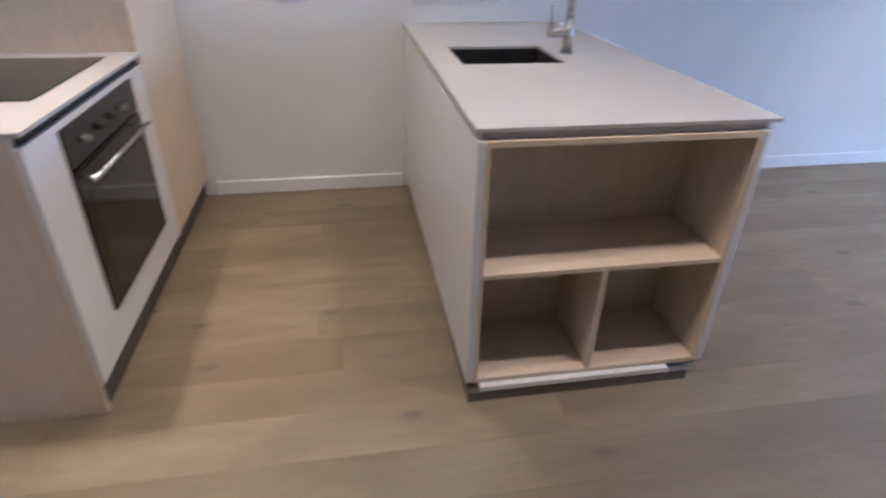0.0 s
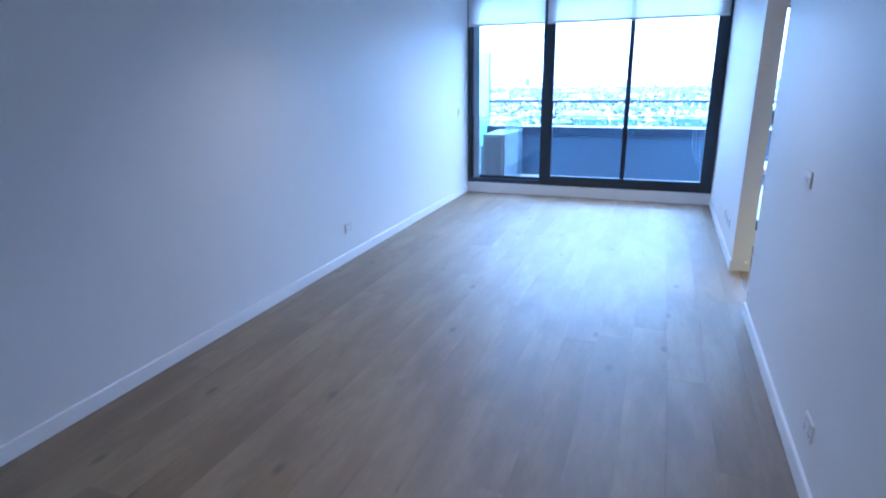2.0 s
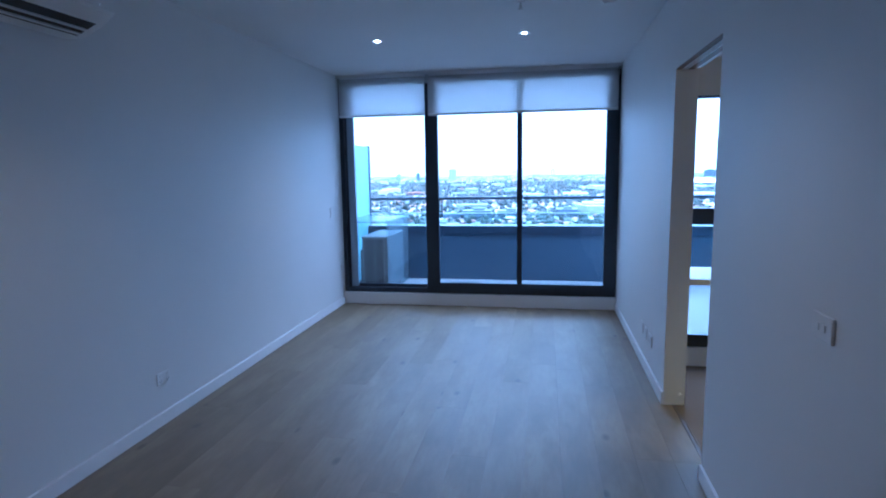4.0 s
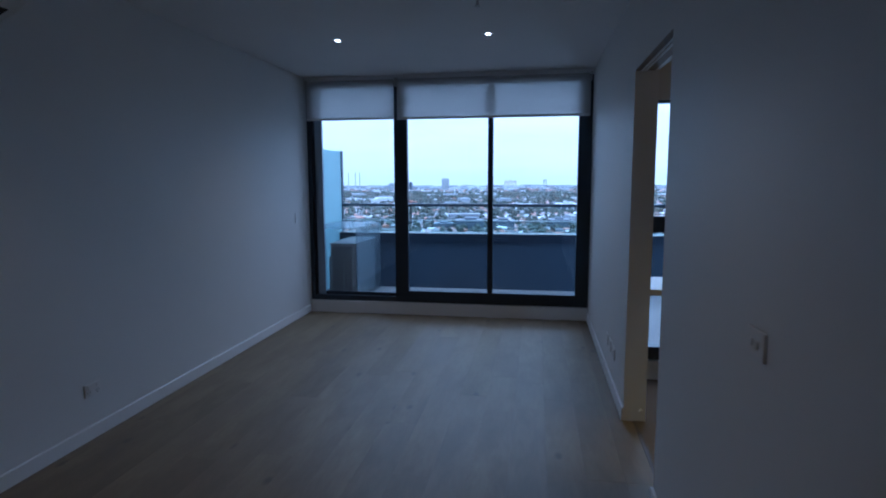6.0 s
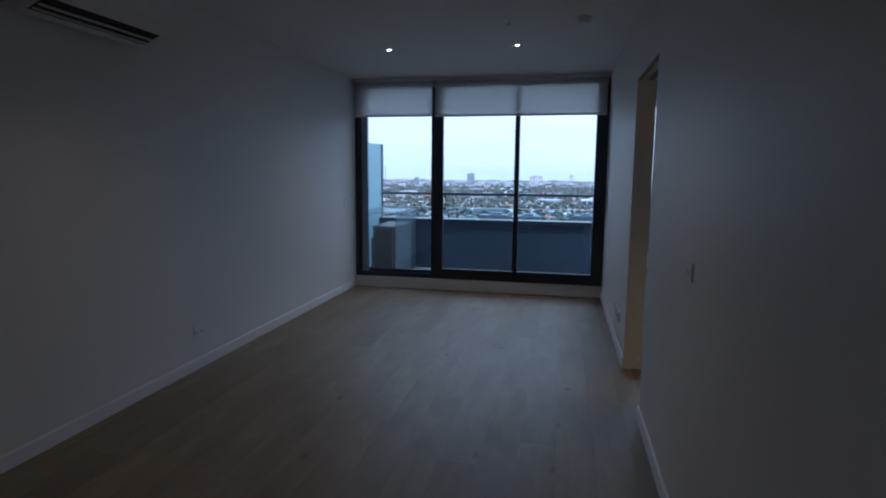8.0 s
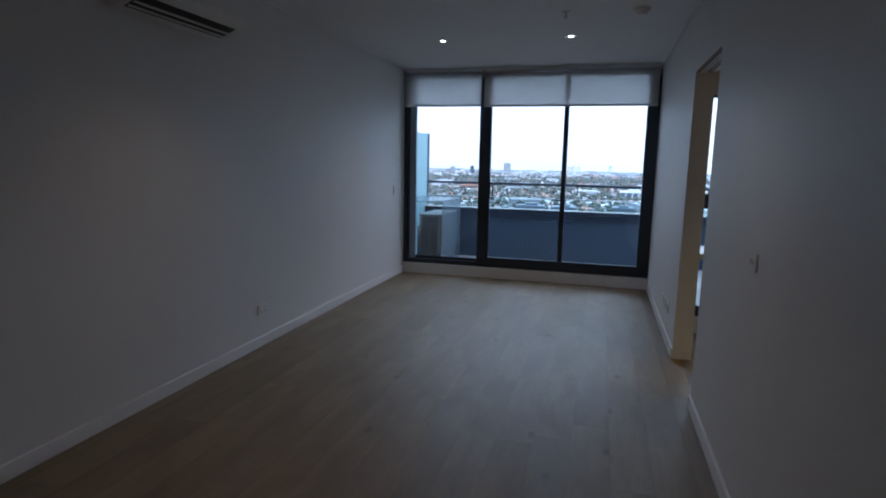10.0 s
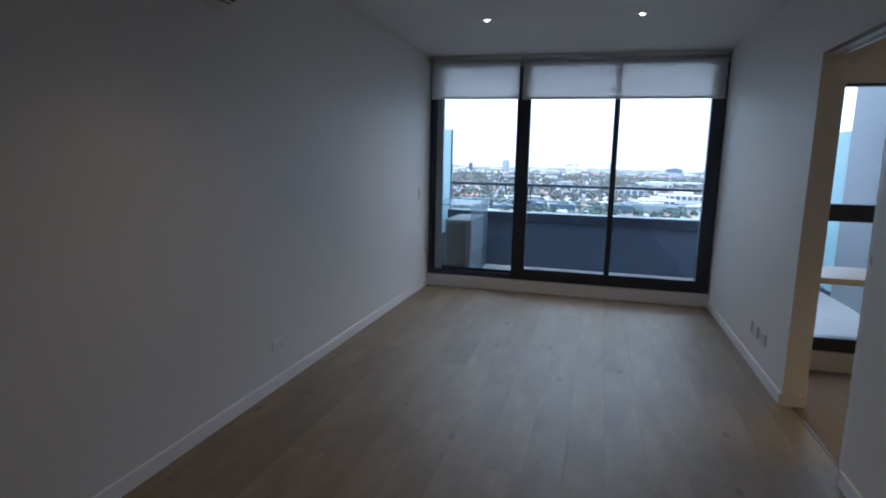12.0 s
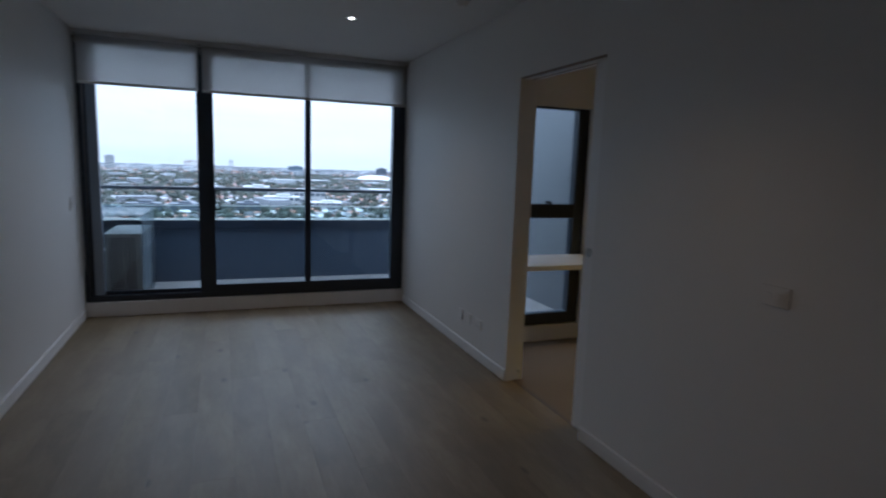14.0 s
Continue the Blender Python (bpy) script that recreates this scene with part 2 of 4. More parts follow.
def finish(name, bm, material, smooth=False):
    me = bpy.data.meshes.new(name)
    bmesh.ops.recalc_face_normals(bm, faces=bm.faces)
    bm.to_mesh(me)
    bm.free()
    for m in (material if isinstance(material, (list, tuple)) else [material]):
        me.materials.append(m)
    if smooth:
        for p in me.polygons:
            p.use_smooth = True
    return me


def boxes(*pairs, bevel=0.0, seg=2):
    bm = bmesh.new()
    for a, b in pairs:
        box_bm(bm, a, b)
    if bevel:
        bmesh.ops.bevel(bm, geom=list(bm.edges), offset=bevel, segments=seg, affect="EDGES", profile=0.5)
    return bm


def empty(name, at=(0, 0, 0), label="", category="", group="", kind=""):
    e = new(name, None)
    e.location = at
    return tagged(e, label, category, group, kind)


def part(name, bm, material, parent=None, label="", smooth=False, at=None):
    ob = new(name, finish(name, bm, material, smooth))
    if at is not None:
        ob.location = at
    if parent is not None:
        ob.parent = parent
        if at is None:
            w = Vector((0, 0, 0))
            p = parent
            while p is not None:
                w += p.location
                p = p.parent
            ob.location = -w
    if label:
        ob["label"] = label
    return ob


def structure(name, bm, material, label=""):
    return tagged(part(name, bm, material), label, "", "", "structure")


def cyl_bm(bm, p, q, r1, r2=None, seg=24, caps=True):
    p, q = Vector(p), Vector(q)
    r2 = r1 if r2 is None else r2
    d = (q - p)
    rot = d.to_track_quat("Z", "Y").to_matrix().to_4x4()
    bmesh.ops.create_cone(bm, cap_ends=caps, segments=seg, radius1=r1, radius2=r2, depth=d.length, matrix=Matrix.Translation((p + q) / 2) @ rot)


def tube_bm(bm, pts, r, seg=14):
    rings = []
    n = len(pts)
    for i, p in enumerate(pts):
        p = Vector(p)
        d = (Vector(pts[min(i + 1, n - 1)]) - Vector(pts[max(i - 1, 0)])).normalized()
        s = d.cross(Vector((0, 1, 0))).normalized()
        u = Vector((0, 1, 0))
        rr = r[i] if isinstance(r, (list, tuple)) else r
        rings.append([bm.verts.new(p + (s * math.cos(a) + u * math.sin(a)) * rr) for a in [2 * math.pi * k / seg for k in range(seg)]])
    for a, b in zip(rings, rings[1:]):
        for k in range(seg):
            bm.faces.new((a[k], a[(k + 1) % seg], b[(k + 1) % seg], b[k]))
    bm.faces.new(rings[0][::-1])
    bm.faces.new(rings[-1])


# ---- plan ----
CEIL = 2.54
XW = 7.72          # room face of the window wall
YS = -3.02         # living room south wall
T = 0.125
DOOR0, DOOR1, DOORH = 4.34, 5.243, 2.07
X0 = 1.45          # west end of the south wall
XB = -3.2          # west end of the flat
YB = -6.2          # south side of the bedroom
XBED = 6.0

structure("subfloor", boxes(((XB, YB, -0.12), (XBED + 0.05, 0, -0.012)), ((XBED + 0.05, YS - T, -0.12), (XW + 0.05, 0, -0.012))), M_SUB, "dark timber subfloor under the boards")
structure("wall_north", boxes(((XB - T, 0, -0.12), (XW + 0.2, T, CEIL + 0.1))), M_WALL, "long smooth white painted plaster wall")
structure("wall_south", boxes(((X0, YS - 0.045, -0.01), (DOOR0, YS, CEIL)), ((X0, YS - T, -0.01), (DOOR0, YS - 0.1, CEIL)), ((DOOR1, YS - T, -0.01), (XW + 0.1, YS, CEIL)),
          ((DOOR0, YS - T, DOORH), (DOOR1, YS, CEIL))), M_WALL, "white painted plaster wall with a sliding-door opening")
structure("wall_west", boxes(((XB - T, YB - T, -0.12), (XB, 0, CEIL + 0.1))), M_WALL, "white painted wall closing the hallway end")
structure("wall_far_south", boxes(((XB, YB - T, -0.12), (XBED + 0.14, YB, CEIL + 0.1))), M_WALL, "white painted wall closing the bedroom")
structure("wall_hall", boxes(((X0, YB, -0.01), (X0 + T, YS - T, CEIL))), M_WALL, "white painted wall between hallway and bedroom")
structure("ceiling", boxes(((XB - T, YB - T, CEIL), (XBED + 0.14, T, CEIL + 0.15)), ((XBED + 0.14, YS - T, CEIL), (XW + 0.06, T, CEIL + 0.15))), M_CEIL, "flat white painted plasterboard ceiling")
structure("upstand", boxes(((XW, YS, -0.01), (XW + 0.1, 0, 0.128)), ((XBED, -4.14, -0.01), (XBED + 0.1, YS - T, 0.143))), M_TRIM, "white painted upstand under the window frame")
structure("facade_head", boxes(((XW - 0.01, YS, 2.493), (XW + 0.3, T, CEIL - 0.001)), ((XW + 0.061, YS - T, CEIL), (XW + 0.3, T, CEIL + 0.3))), M_TRIM, "white window head lining")


def baseboard(name, a, b, h=0.088, d=0.013):
    bm = boxes((a, b), bevel=0.003, seg=1)
    structure(name, bm, M_TRIM, "white painted square-edged skirting board")


H = 0.08
baseboard("baseboard_north", (0.56, -0.014, 0.0), (XW - 0.002, 0, H))
baseboard("baseboard_north_kitchen", (-1.085, -0.014, 0.0), (-0.03, 0, H))
baseboard("baseboard_south_a", (X0 + 0.002, YS, 0.0), (DOOR0 - 0.002, YS + 0.014, H))
baseboard("baseboard_south_b", (DOOR1 + 0.002, YS, 0.0), (XW - 0.002, YS + 0.014, H))
structure("door_trim", boxes(((DOOR1 - 0.004, YS - T - 0.002, 0.0), (DOOR1 + 0.0, YS + 0.002, DOORH)), ((DOOR0, YS - T - 0.002, DOORH - 0.004), (DOOR1, YS - T + 0.02, DOORH))), M_TRIM, "thin white door reveal lining")
structure("door_track", boxes(((DOOR0, YS - T + 0.021, DOORH - 0.006), (DOOR1 - 0.005, YS + 0.001, DOORH - 0.0005))), M_TRACK, "dull brown sliding-door track across the head of the opening")
for ty in (YS - 0.03, YS - 0.05):
    structure("door_track_rail", boxes(((DOOR0, ty - 0.004, DOORH - 0.014), (DOOR1 - 0.006, ty + 0.004, DOORH - 0.0065))), M_PLASTIC, "thin pale metal rail of the sliding-door track")
structure("floor_threshold", boxes(((DOOR0, YS - 0.075, -0.01), (DOOR1, YS - 0.055, 0.003)), bevel=0.001, seg=1), M_KICK, "slim dark bronze threshold strip between boards and carpet")
structure("bedroom_carpet", boxes(((X0 + T, YB, -0.01), (XBED, YS - 0.075, 0.004))), M_CARPET, "plain beige bedroom carpet")

# ---- windows ----
FX0, FX1 = XW + 0.035, XW + 0.115


def frame_bars(bars, x0=FX0, x1=FX1):
    return boxes(*[((x0, y0, z0), (x1, y1, z1)) for y0, y1, z0, z1 in bars], bevel=0.003, seg=1)


win = empty("window_1", (XW + 0.08, -1.5, 0.13), "wide charcoal aluminium sliding window wall onto the balcony", "window", kind="structure")
WB, WT = 0.13, 2.49
part("outer_frame", frame_bars([(-3.018, -2.885, WB, WT), (-0.05, -0.002, WB, WT), (-2.885, -0.05, WB, WB + 0.055), (-2.885, -0.05, WT - 0.03, WT)]), M_ALU, win, "charcoal outer frame")
part("fixed_sash", frame_bars([(-0.075, -0.052, WB + 0.055, WT - 0.03), (-0.975, -0.155, WB + 0.055, WB + 0.09), (-0.975, -0.155, WT - 0.055, WT - 0.03)], FX0 + 0.045, FX1 - 0.005), M_ALU, win, "charcoal fixed sash")
# Added strip; its pale colour paints the reflected light beside the frame.
part("jamb_panel", frame_bars([(-0.156, -0.076, WB + 0.055, WT - 0.03)], FX0 + 0.03, FX1 - 0.01), M_ALU2, win, "jamb strip coloured pale slate to imitate reflected light")
part("sliding_sash", frame_bars([(-1.12, -0.975, WB + 0.056, WT - 0.03), (-2.885, -1.12, WB + 0.056, WB + 0.125), (-2.885, -1.12, WT - 0.06, WT - 0.03)], FX0 - 0.012, FX0 + 0.04), M_ALU, win, "charcoal sliding door sash")
part("mullion", frame_bars([(-2.028, -1.972, WB + 0.125, WT - 0.06)], FX0 - 0.008, FX0 + 0.04), M_ALU, win, "slim charcoal mullion")
for y0, y1, xx in ((-0.975, -0.155, FX0 + 0.06), (-1.972, -1.12, FX0 + 0.012), (-2.885, -2.028, FX0 + 0.012)):
    g = part("pane", boxes(((xx, y0 - 0.004, WB + 0.085), (xx + 0.008, y1 + 0.004, WT - 0.05))), M_GLASS, win, "clear window glass")
    g.visible_shadow = False
hd = part("handle", boxes(((FX0 - 0.05, -1.17, 0.99), (FX0 - 0.034, -1.156, 1.19)), ((FX0 - 0.05, -1.1555, 0.99), (FX0 - 0.034, -1.11, 1.006)), ((FX0 - 0.05, -1.1555, 1.174), (FX0 - 0.034, -1.11, 1.19)),
     ((FX0 - 0.0335, -1.13, 0.985), (FX0 - 0.0125, -1.1, 1.195)), bevel=0.003), M_ALU, win, "black D-shaped pull handle")

BW0, BW1 = -4.13, YS - T - 0.002
BF = XBED + 0.03
win2 = empty("window_2", (BF + 0.03, -3.65, 0.145), "charcoal framed bedroom window with a wide transom", "window", kind="structure")
part("outer_frame", frame_bars([(BW0, BW0 + 0.105, 0.145, 2.0), (BW1 - 0.05, BW1, 0.145, 2.0), (BW0 + 0.105, BW1 - 0.05, 0.145, 0.24), (BW0 + 0.105, BW1 - 0.05, 1.985, 2.0)], BF, BF + 0.08), M_ALU, win2, "charcoal outer frame")
part("transom", frame_bars([(BW0 + 0.105, BW1 - 0.05, 1.075, 1.195)], BF, BF + 0.07), M_ALU, win2, "wide charcoal transom bar")
part("latch", boxes(((BF - 0.03, -3.79, 1.196), (BF, -3.765, 1.212)), ((BF - 0.03, -3.775, 1.206), (BF - 0.02, -3.72, 1.222)), bevel=0.002, seg=1), M_ALU, win2, "black window latch")
for z0, z1 in ((0.24, 1.075), (1.195, 1.985)):  # two fixed panes
    g = part("pane", boxes(((BF + 0.03, BW0 + 0.1, z0 - 0.004), (BF + 0.038, BW1 - 0.045, z1 + 0.004))), M_GLASS2, win2, "clear window glass")
    g.visible_shadow = False
structure("wall_bedroom_window", boxes(((XBED, YB, 0.0), (XBED + 0.14, BW0, CEIL)), ((XBED, BW0, 2.0), (XBED + 0.14, YS - T, CEIL))), M_WALL, "white wall round the bedroom window")
structure("facade_return", boxes(((XBED + 0.14, YS - T - 0.03, -0.2), (XW + 0.3, YS - T, CEIL + 0.2))), M_FACADE, "grey facade panel beside the balcony")
structure("facade_blade", boxes(((XBED + 0.141, -4.56, -0.2), (8.49, -4.375, 3.0))), M_FACADE, "plain grey rendered blade wall closing the balcony")

# ---- roller blinds ----


def blind(y0, y1, zb, x=XW - 0.055):
    b = empty("roller_blind", (x, (y0 + y1) / 2, 2.45), "pale grey roller blind rolled most of the way up", "blind", "blinds at the window")
    zc, rr = 2.46, 0.034
    bm = bmesh.new()
    cyl_bm(bm, (x + rr, y0 + 0.01, zc), (x + rr, y1 - 0.01, zc), rr, seg=32)
    part("roller_tube", bm, M_BLIND, b, "rolled pale grey cloth", smooth=True)
    part("cloth", boxes(((x - 0.001, y0, zb + 0.01), (x + 0.001, y1, zc))), M_BLIND, b, "hanging pale grey cloth")
    part("bottom_rail", boxes(((x - 0.01, y0, zb - 0.008), (x + 0.008, y1, zb + 0.016)), bevel=0.003), M_PLASTIC, b, "slim grey bottom rail")
    bm = bmesh.new()
    cyl_bm(bm, (x + rr, y0 - 0.004, zc), (x + rr, y1 + 0.004, zc), 0.012, seg=12)
    part("axle", bm, M_PLASTIC2, b, "grey axle ends")
    for yy_ in (y0 - 0.012, y1 + 0.006):
        part("bracket", boxes(((x - 0.002, yy_, 2.42), (x + 0.064, yy_ + 0.006, 2.502))), M_PLASTIC2, b, "small end bracket")
        part("bracket_foot", boxes(((x + 0.01, yy_ - 0.008, 2.5025), (x + 0.045, yy_ + 0.014, 2.5055))), M_PLASTIC2, b, "bent bracket foot")
    return b


blind(-1.0, -0.045, 2.09)
blind(-2.985, -1.035, 2.085)
chain = empty("blind_chain", (XW - 0.04, -0.025, 1.4), "thin pale bead chain hanging from the blind", "chain")
bm = bmesh.new()
for dy in (0.0, 0.012):
    cyl_bm(bm, (XW - 0.04, -0.024 + dy, 0.45), (XW - 0.04, -0.024 + dy, 2.45), 0.0022, seg=6)
part("chain", bm, M_PLASTIC, chain)

# ---- ceiling fixtures ----


def downlight(x, y, power=DL, tint=(1.0, 0.64, 0.33), cone=110, blend=0.8):
    d = empty("downlight", (x, y, CEIL), "small round recessed ceiling downlight with a white rim, lit", "downlight", "ceiling downlights")
    bm = bmesh.new()
    bmesh.ops.create_cone(bm, cap_ends=False, segments=32, radius1=0.048, radius2=0.041, depth=0.006, matrix=Matrix.Translation((0, 0, -0.003)))
    bmesh.ops.create_cone(bm, cap_ends=False, segments=32, radius1=0.041, radius2=0.018, depth=0.004, matrix=Matrix.Translation((0, 0, -0.004)))
    part("rim", bm, M_PLASTIC2, d, "white rim", True, (0, 0, 0))
    bm = bmesh.new()
    bmesh.ops.create_circle(bm, cap_ends=True, segments=28, radius=0.018, matrix=Matrix.Translation((0, 0, -0.0035)))
    part("lens", bm, M_LED, d, "glowing warm lens", at=(0, 0, 0))
    li = bpy.data.lights.new("downlight_lamp", "SPOT")
    li.energy, li.spot_size, li.spot_blend, li.color, li.shadow_soft_size = power, radians(cone), blend, tint, 0.07
    lo = new("downlight_lamp", li)
    lo.parent = d
    lo.location = (0, 0, -0.02)
    return d


for p in ((6.205, -0.925), (6.205, -2.1), (3.45, -0.925), (3.45, -2.1)):
    downlight(*p)
downlight(0.695, -2.2, power=DL * 1.05)
downlight(0.695, -0.925, power=DL * 0.3)
# Unseen extra lamp, added to warm the cooktop, worktop and tall cabinet side.
downlight(-1.42, -1.5, power=DLC, tint=(1.0, 0.62, 0.3), cone=62, blend=1.0)
for p in ((-0.55, -0.75), (-0.55, -2.0)):
    downlight(*p, power=DLK, tint=(1.0, 0.63, 0.3))
for p in ((4.6, -4.7), (3.2, -4.7)):
    downlight(*p, power=DLB, tint=(1.0, 0.66, 0.21))

sp = empty("fire_sprinkler", (5.373, -2.106, CEIL), "small chrome fire sprinkler head on the ceiling", "sprinkler")
bm = bmesh.new()
cyl_bm(bm, (5.373, -2.106, CEIL), (5.373, -2.106, CEIL - 0.008), 0.035, 0.03)
part("rosette", bm, M_PLASTIC, sp, "white round plate", True)
bm = bmesh.new()
cyl_bm(bm, (5.373, -2.106, CEIL - 0.006), (5.373, -2.106, CEIL - 0.04), 0.008)
cyl_bm(bm, (5.373, -2.106, CEIL - 0.04), (5.373, -2.106, CEIL - 0.044), 0.017)
part("nozzle", bm, M_STEEL, sp, "chrome nozzle")
sd = empty("smoke_detector", (5.385, -2.645, CEIL), "white round smoke detector on the ceiling", "smoke detector")
bm = bmesh.new()
cyl_bm(bm, (5.385, -2.645, CEIL), (5.385, -2.645, CEIL - 0.022), 0.055, 0.053, 32)
part("base", bm, M_PLASTIC, sd, "white round base")
bm = bmesh.new()
cyl_bm(bm, (5.385, -2.645, CEIL - 0.022), (5.385, -2.645, CEIL - 0.045), 0.046, 0.03, 32)
part("cap", bm, M_PLASTIC, sd, "white domed cap")

# ---- wall air conditioner ----
AX0, AX1, AD, AZ0, AZ1 = 3.25, 4.08, 0.275, 2.145, 2.45
ac = empty("air_conditioner", ((AX0 + AX1) / 2, 0, AZ0), "white wall-mounted split air conditioner with dark outlet louvres", "air conditioner")
bm = bmesh.new()
prof = [(0, AZ0 + 0.005), (-0.09, AZ0), (-0.215, AZ0 + 0.055), (-AD, AZ0 + 0.1), (-AD, AZ1 - 0.03), (-AD + 0.03, AZ1), (0, AZ1)]
a = [bm.verts.new((AX0, y, z)) for y, z in prof]
b = [bm.verts.new((AX1, y, z)) for y, z in prof]
bm.faces.new(a)
bm.faces.new(b[::-1])
for i in range(len(prof)):
    j = (i + 1) % len(prof)
    bm.faces.new((a[i], b[i], b[j], a[j]))
bmesh.ops.bevel(bm, geom=list(bm.edges), offset=0.006, segments=2, affect="EDGES")
part("casing", bm, M_PLASTIC, ac, "white moulded casing")


def slope(x0, x1, t0, t1, off, th):
    """A thin slab lying on the sloped outlet face, from t0 to t1 along it."""
    p, q = Vector((0, -0.09, AZ0)), Vector((0, -0.215, AZ0 + 0.055))
    d = q - p
    nrm = Vector((0, -d.z, d.y)).normalized()
    if nrm.z > 0:
        nrm = -nrm
    m = bmesh.new()
    vs = []
    for x in (x0, x1):
        for t_, o in ((t0, off), (t1, off), (t1, off + th), (t0, off + th)):
            c = p + d * t_ + nrm * o
            vs.append(m.verts.new((x, c.y, c.z)))
    for f in ((0, 1, 2, 3), (7, 6, 5, 4), (0, 4, 5, 1), (1, 5, 6, 2), (2, 6, 7, 3), (3, 7, 4, 0)):
        m.faces.new([vs[i] for i in f])
    return m


part("outlet", slope(AX0 + 0.03, AX1 - 0.05, 0.1, 0.95, -0.004, 0.0055), M_DARK, ac, "dark air outlet slot")
for t_ in (0.27, 0.56):
    part("louvre", slope(AX0 + 0.035, AX1 - 0.06, t_ - 0.035, t_ + 0.035, 0.003, 0.008), M_PLASTIC, ac, "grey outlet louvre")

part("indicator", boxes(((AX1 - 0.1, -AD - 0.001, AZ0 + 0.12), (AX1 - 0.093, -AD + 0.004, AZ0 + 0.123))), M_LED2, ac, "tiny lit status light")

# ---- switches and outlets ----


def plate(name, x, z, side, w=0.115, h=0.072, kind_="outlet", label=""):
    y = 0.0 if side == "n" else YS
    s = -1 if side == "n" else 1
    e = empty(name, (x, y, z), label or "white double power point on the white wall", kind_)
    part("faceplate", boxes(((-w / 2, 0, -h / 2), (w / 2, s * 0.009, h / 2)), bevel=0.0025), M_PLATE, e, "satin white plate", at=(0, 0, 0))
    if kind_ == "outlet":
        for dx in (-w * 0.27, w * 0.27):
            part("socket", boxes(((dx - 0.012, s * 0.009, -0.018), (dx - 0.008, s * 0.0098, -0.008)), ((dx + 0.008, s * 0.009, -0.018), (dx + 0.012, s * 0.0098, -0.008)), ((dx - 0.002, s * 0.009, -0.028), (dx + 0.002, s * 0.0098, -0.02))), M_SLOT, e, "grey socket slots", at=(0, 0, 0))
            part("rocker", boxes(((dx - 0.007, s * 0.009, 0.012), (dx + 0.007, s * 0.013, 0.026)), bevel=0.001, seg=1), M_PLATE, e, "white rocker", at=(0, 0, 0))
    elif kind_ == "light switch":
        for dz in (-0.018, 0.018):
            part("rocker", boxes(((dz - 0.008, s * 0.009, -0.01), (dz + 0.008, s * 0.013, 0.01)), bevel=0.001, seg=1), M_PLATE, e, "white rocker", at=(0, 0, 0))
    return e


plate("power_outlet", 4.545, 0.285, "n")
plate("power_outlet", -0.566, 1.06, "n")
for x in (0.09, 0.265, 0.44):
    plate("power_outlet", x, 1.05, "n")
plate("wall_plate", 7.41, 1.063, "n", 0.072, 0.115, "light switch", "white single switch plate near the window")
plate("wall_plate", 7.66, 0.43, "n", 0.03, 0.06, "bracket", "tiny white chain bracket beside the window")
plate("light_switch", 3.26, 1.06, "s", 0.115, 0.072, "light switch", "white two-gang switch plate beside the doorway")
plate("power_outlet", 2.629, 0.25, "s")
for x, w, h in ((5.715, 0.112, 0.08), (5.90, 0.088, 0.08), (6.07, 0.088, 0.08)):
    plate("power_outlet" if w > 0.1 else "data_outlet", x, 0.28, "s", w, h, "outlet" if w > 0.1 else "data outlet", "" if w > 0.1 else "white blank data plate low on the wall")

# ---- sliding cavity door ----
sdr = empty("sliding_door", (DOOR0, YS - T / 2, 0), "white flush sliding door pushed into its wall cavity", "door")
part("leaf", boxes(((DOOR0 - 0.66, YS - T / 2 - 0.018, 0.012), (4.49, YS - T / 2 + 0.018, DOORH - 0.004)), bevel=0.002, seg=1), M_TRIM, sdr, "white painted door leaf")
bm = bmesh.new()
cyl_bm(bm, (4.435, YS - T / 2 + 0.016, 1.035), (4.435, YS - T / 2 + 0.021, 1.035), 0.026)
part("flush_pull", bm, M_STEEL, sdr, "round steel flush pull")

# ---- island bench ----
IW, IL = 0.832, 1.80
SD = 0.31
isl = empty("island_bench", (0.4, -0.9, 0), "white island bench with open pale oak shelves in its end", "kitchen island")
part("side_panel", boxes(((-0.004, -IL, 0.068), (0.018, -0.003, 0.885)), bevel=0.0015, seg=1), M_WHITE, isl, "white side panel facing the kitchen")
part("side_panel", boxes(((IW - 0.02, -IL, 0.068), (IW, -IL + SD + 0.02, 0.885)), bevel=0.0015, seg=1), M_WHITE, isl, "white side panel facing the living room")
part("top_board", boxes(((0.019, -IL + 0.002, 0.866), (IW - 0.022, -IL + SD, 0.884)), bevel=0.001, seg=1), M_TIMH, isl, "pale oak top board")
part("bottom_board", boxes(((0.019, -IL + 0.002, 0.062), (IW - 0.022, -IL + SD, 0.08)), bevel=0.001, seg=1), M_TIMH, isl, "pale oak bottom board")
part("shelf", boxes(((0.034, -IL + 0.002, 0.461), (IW - 0.036, -IL + SD, 0.478)), bevel=0.001, seg=1), M_TIMH, isl, "pale oak middle shelf")
part("divider", boxes(((0.406, -IL + 0.002, 0.0805), (0.423, -IL + SD, 0.4605)), bevel=0.001, seg=1), M_TIMV, isl, "pale oak upright divider")
part("lining", boxes(((0.0185, -IL + 0.002, 0.0805), (0.033, -IL + SD, 0.8655)), bevel=0.001, seg=1), M_TIMV, isl, "pale oak side lining")
part("lining", boxes(((IW - 0.035, -IL + 0.002, 0.0805), (IW - 0.0205, -IL + SD, 0.8655)), bevel=0.001, seg=1), M_TIMV, isl, "pale oak side lining")
part("back_board", boxes(((0.02, -IL + SD + 0.001, 0.07), (IW - 0.021, -IL + SD + 0.019, 0.884))), M_TIMV, isl, "pale oak back board")
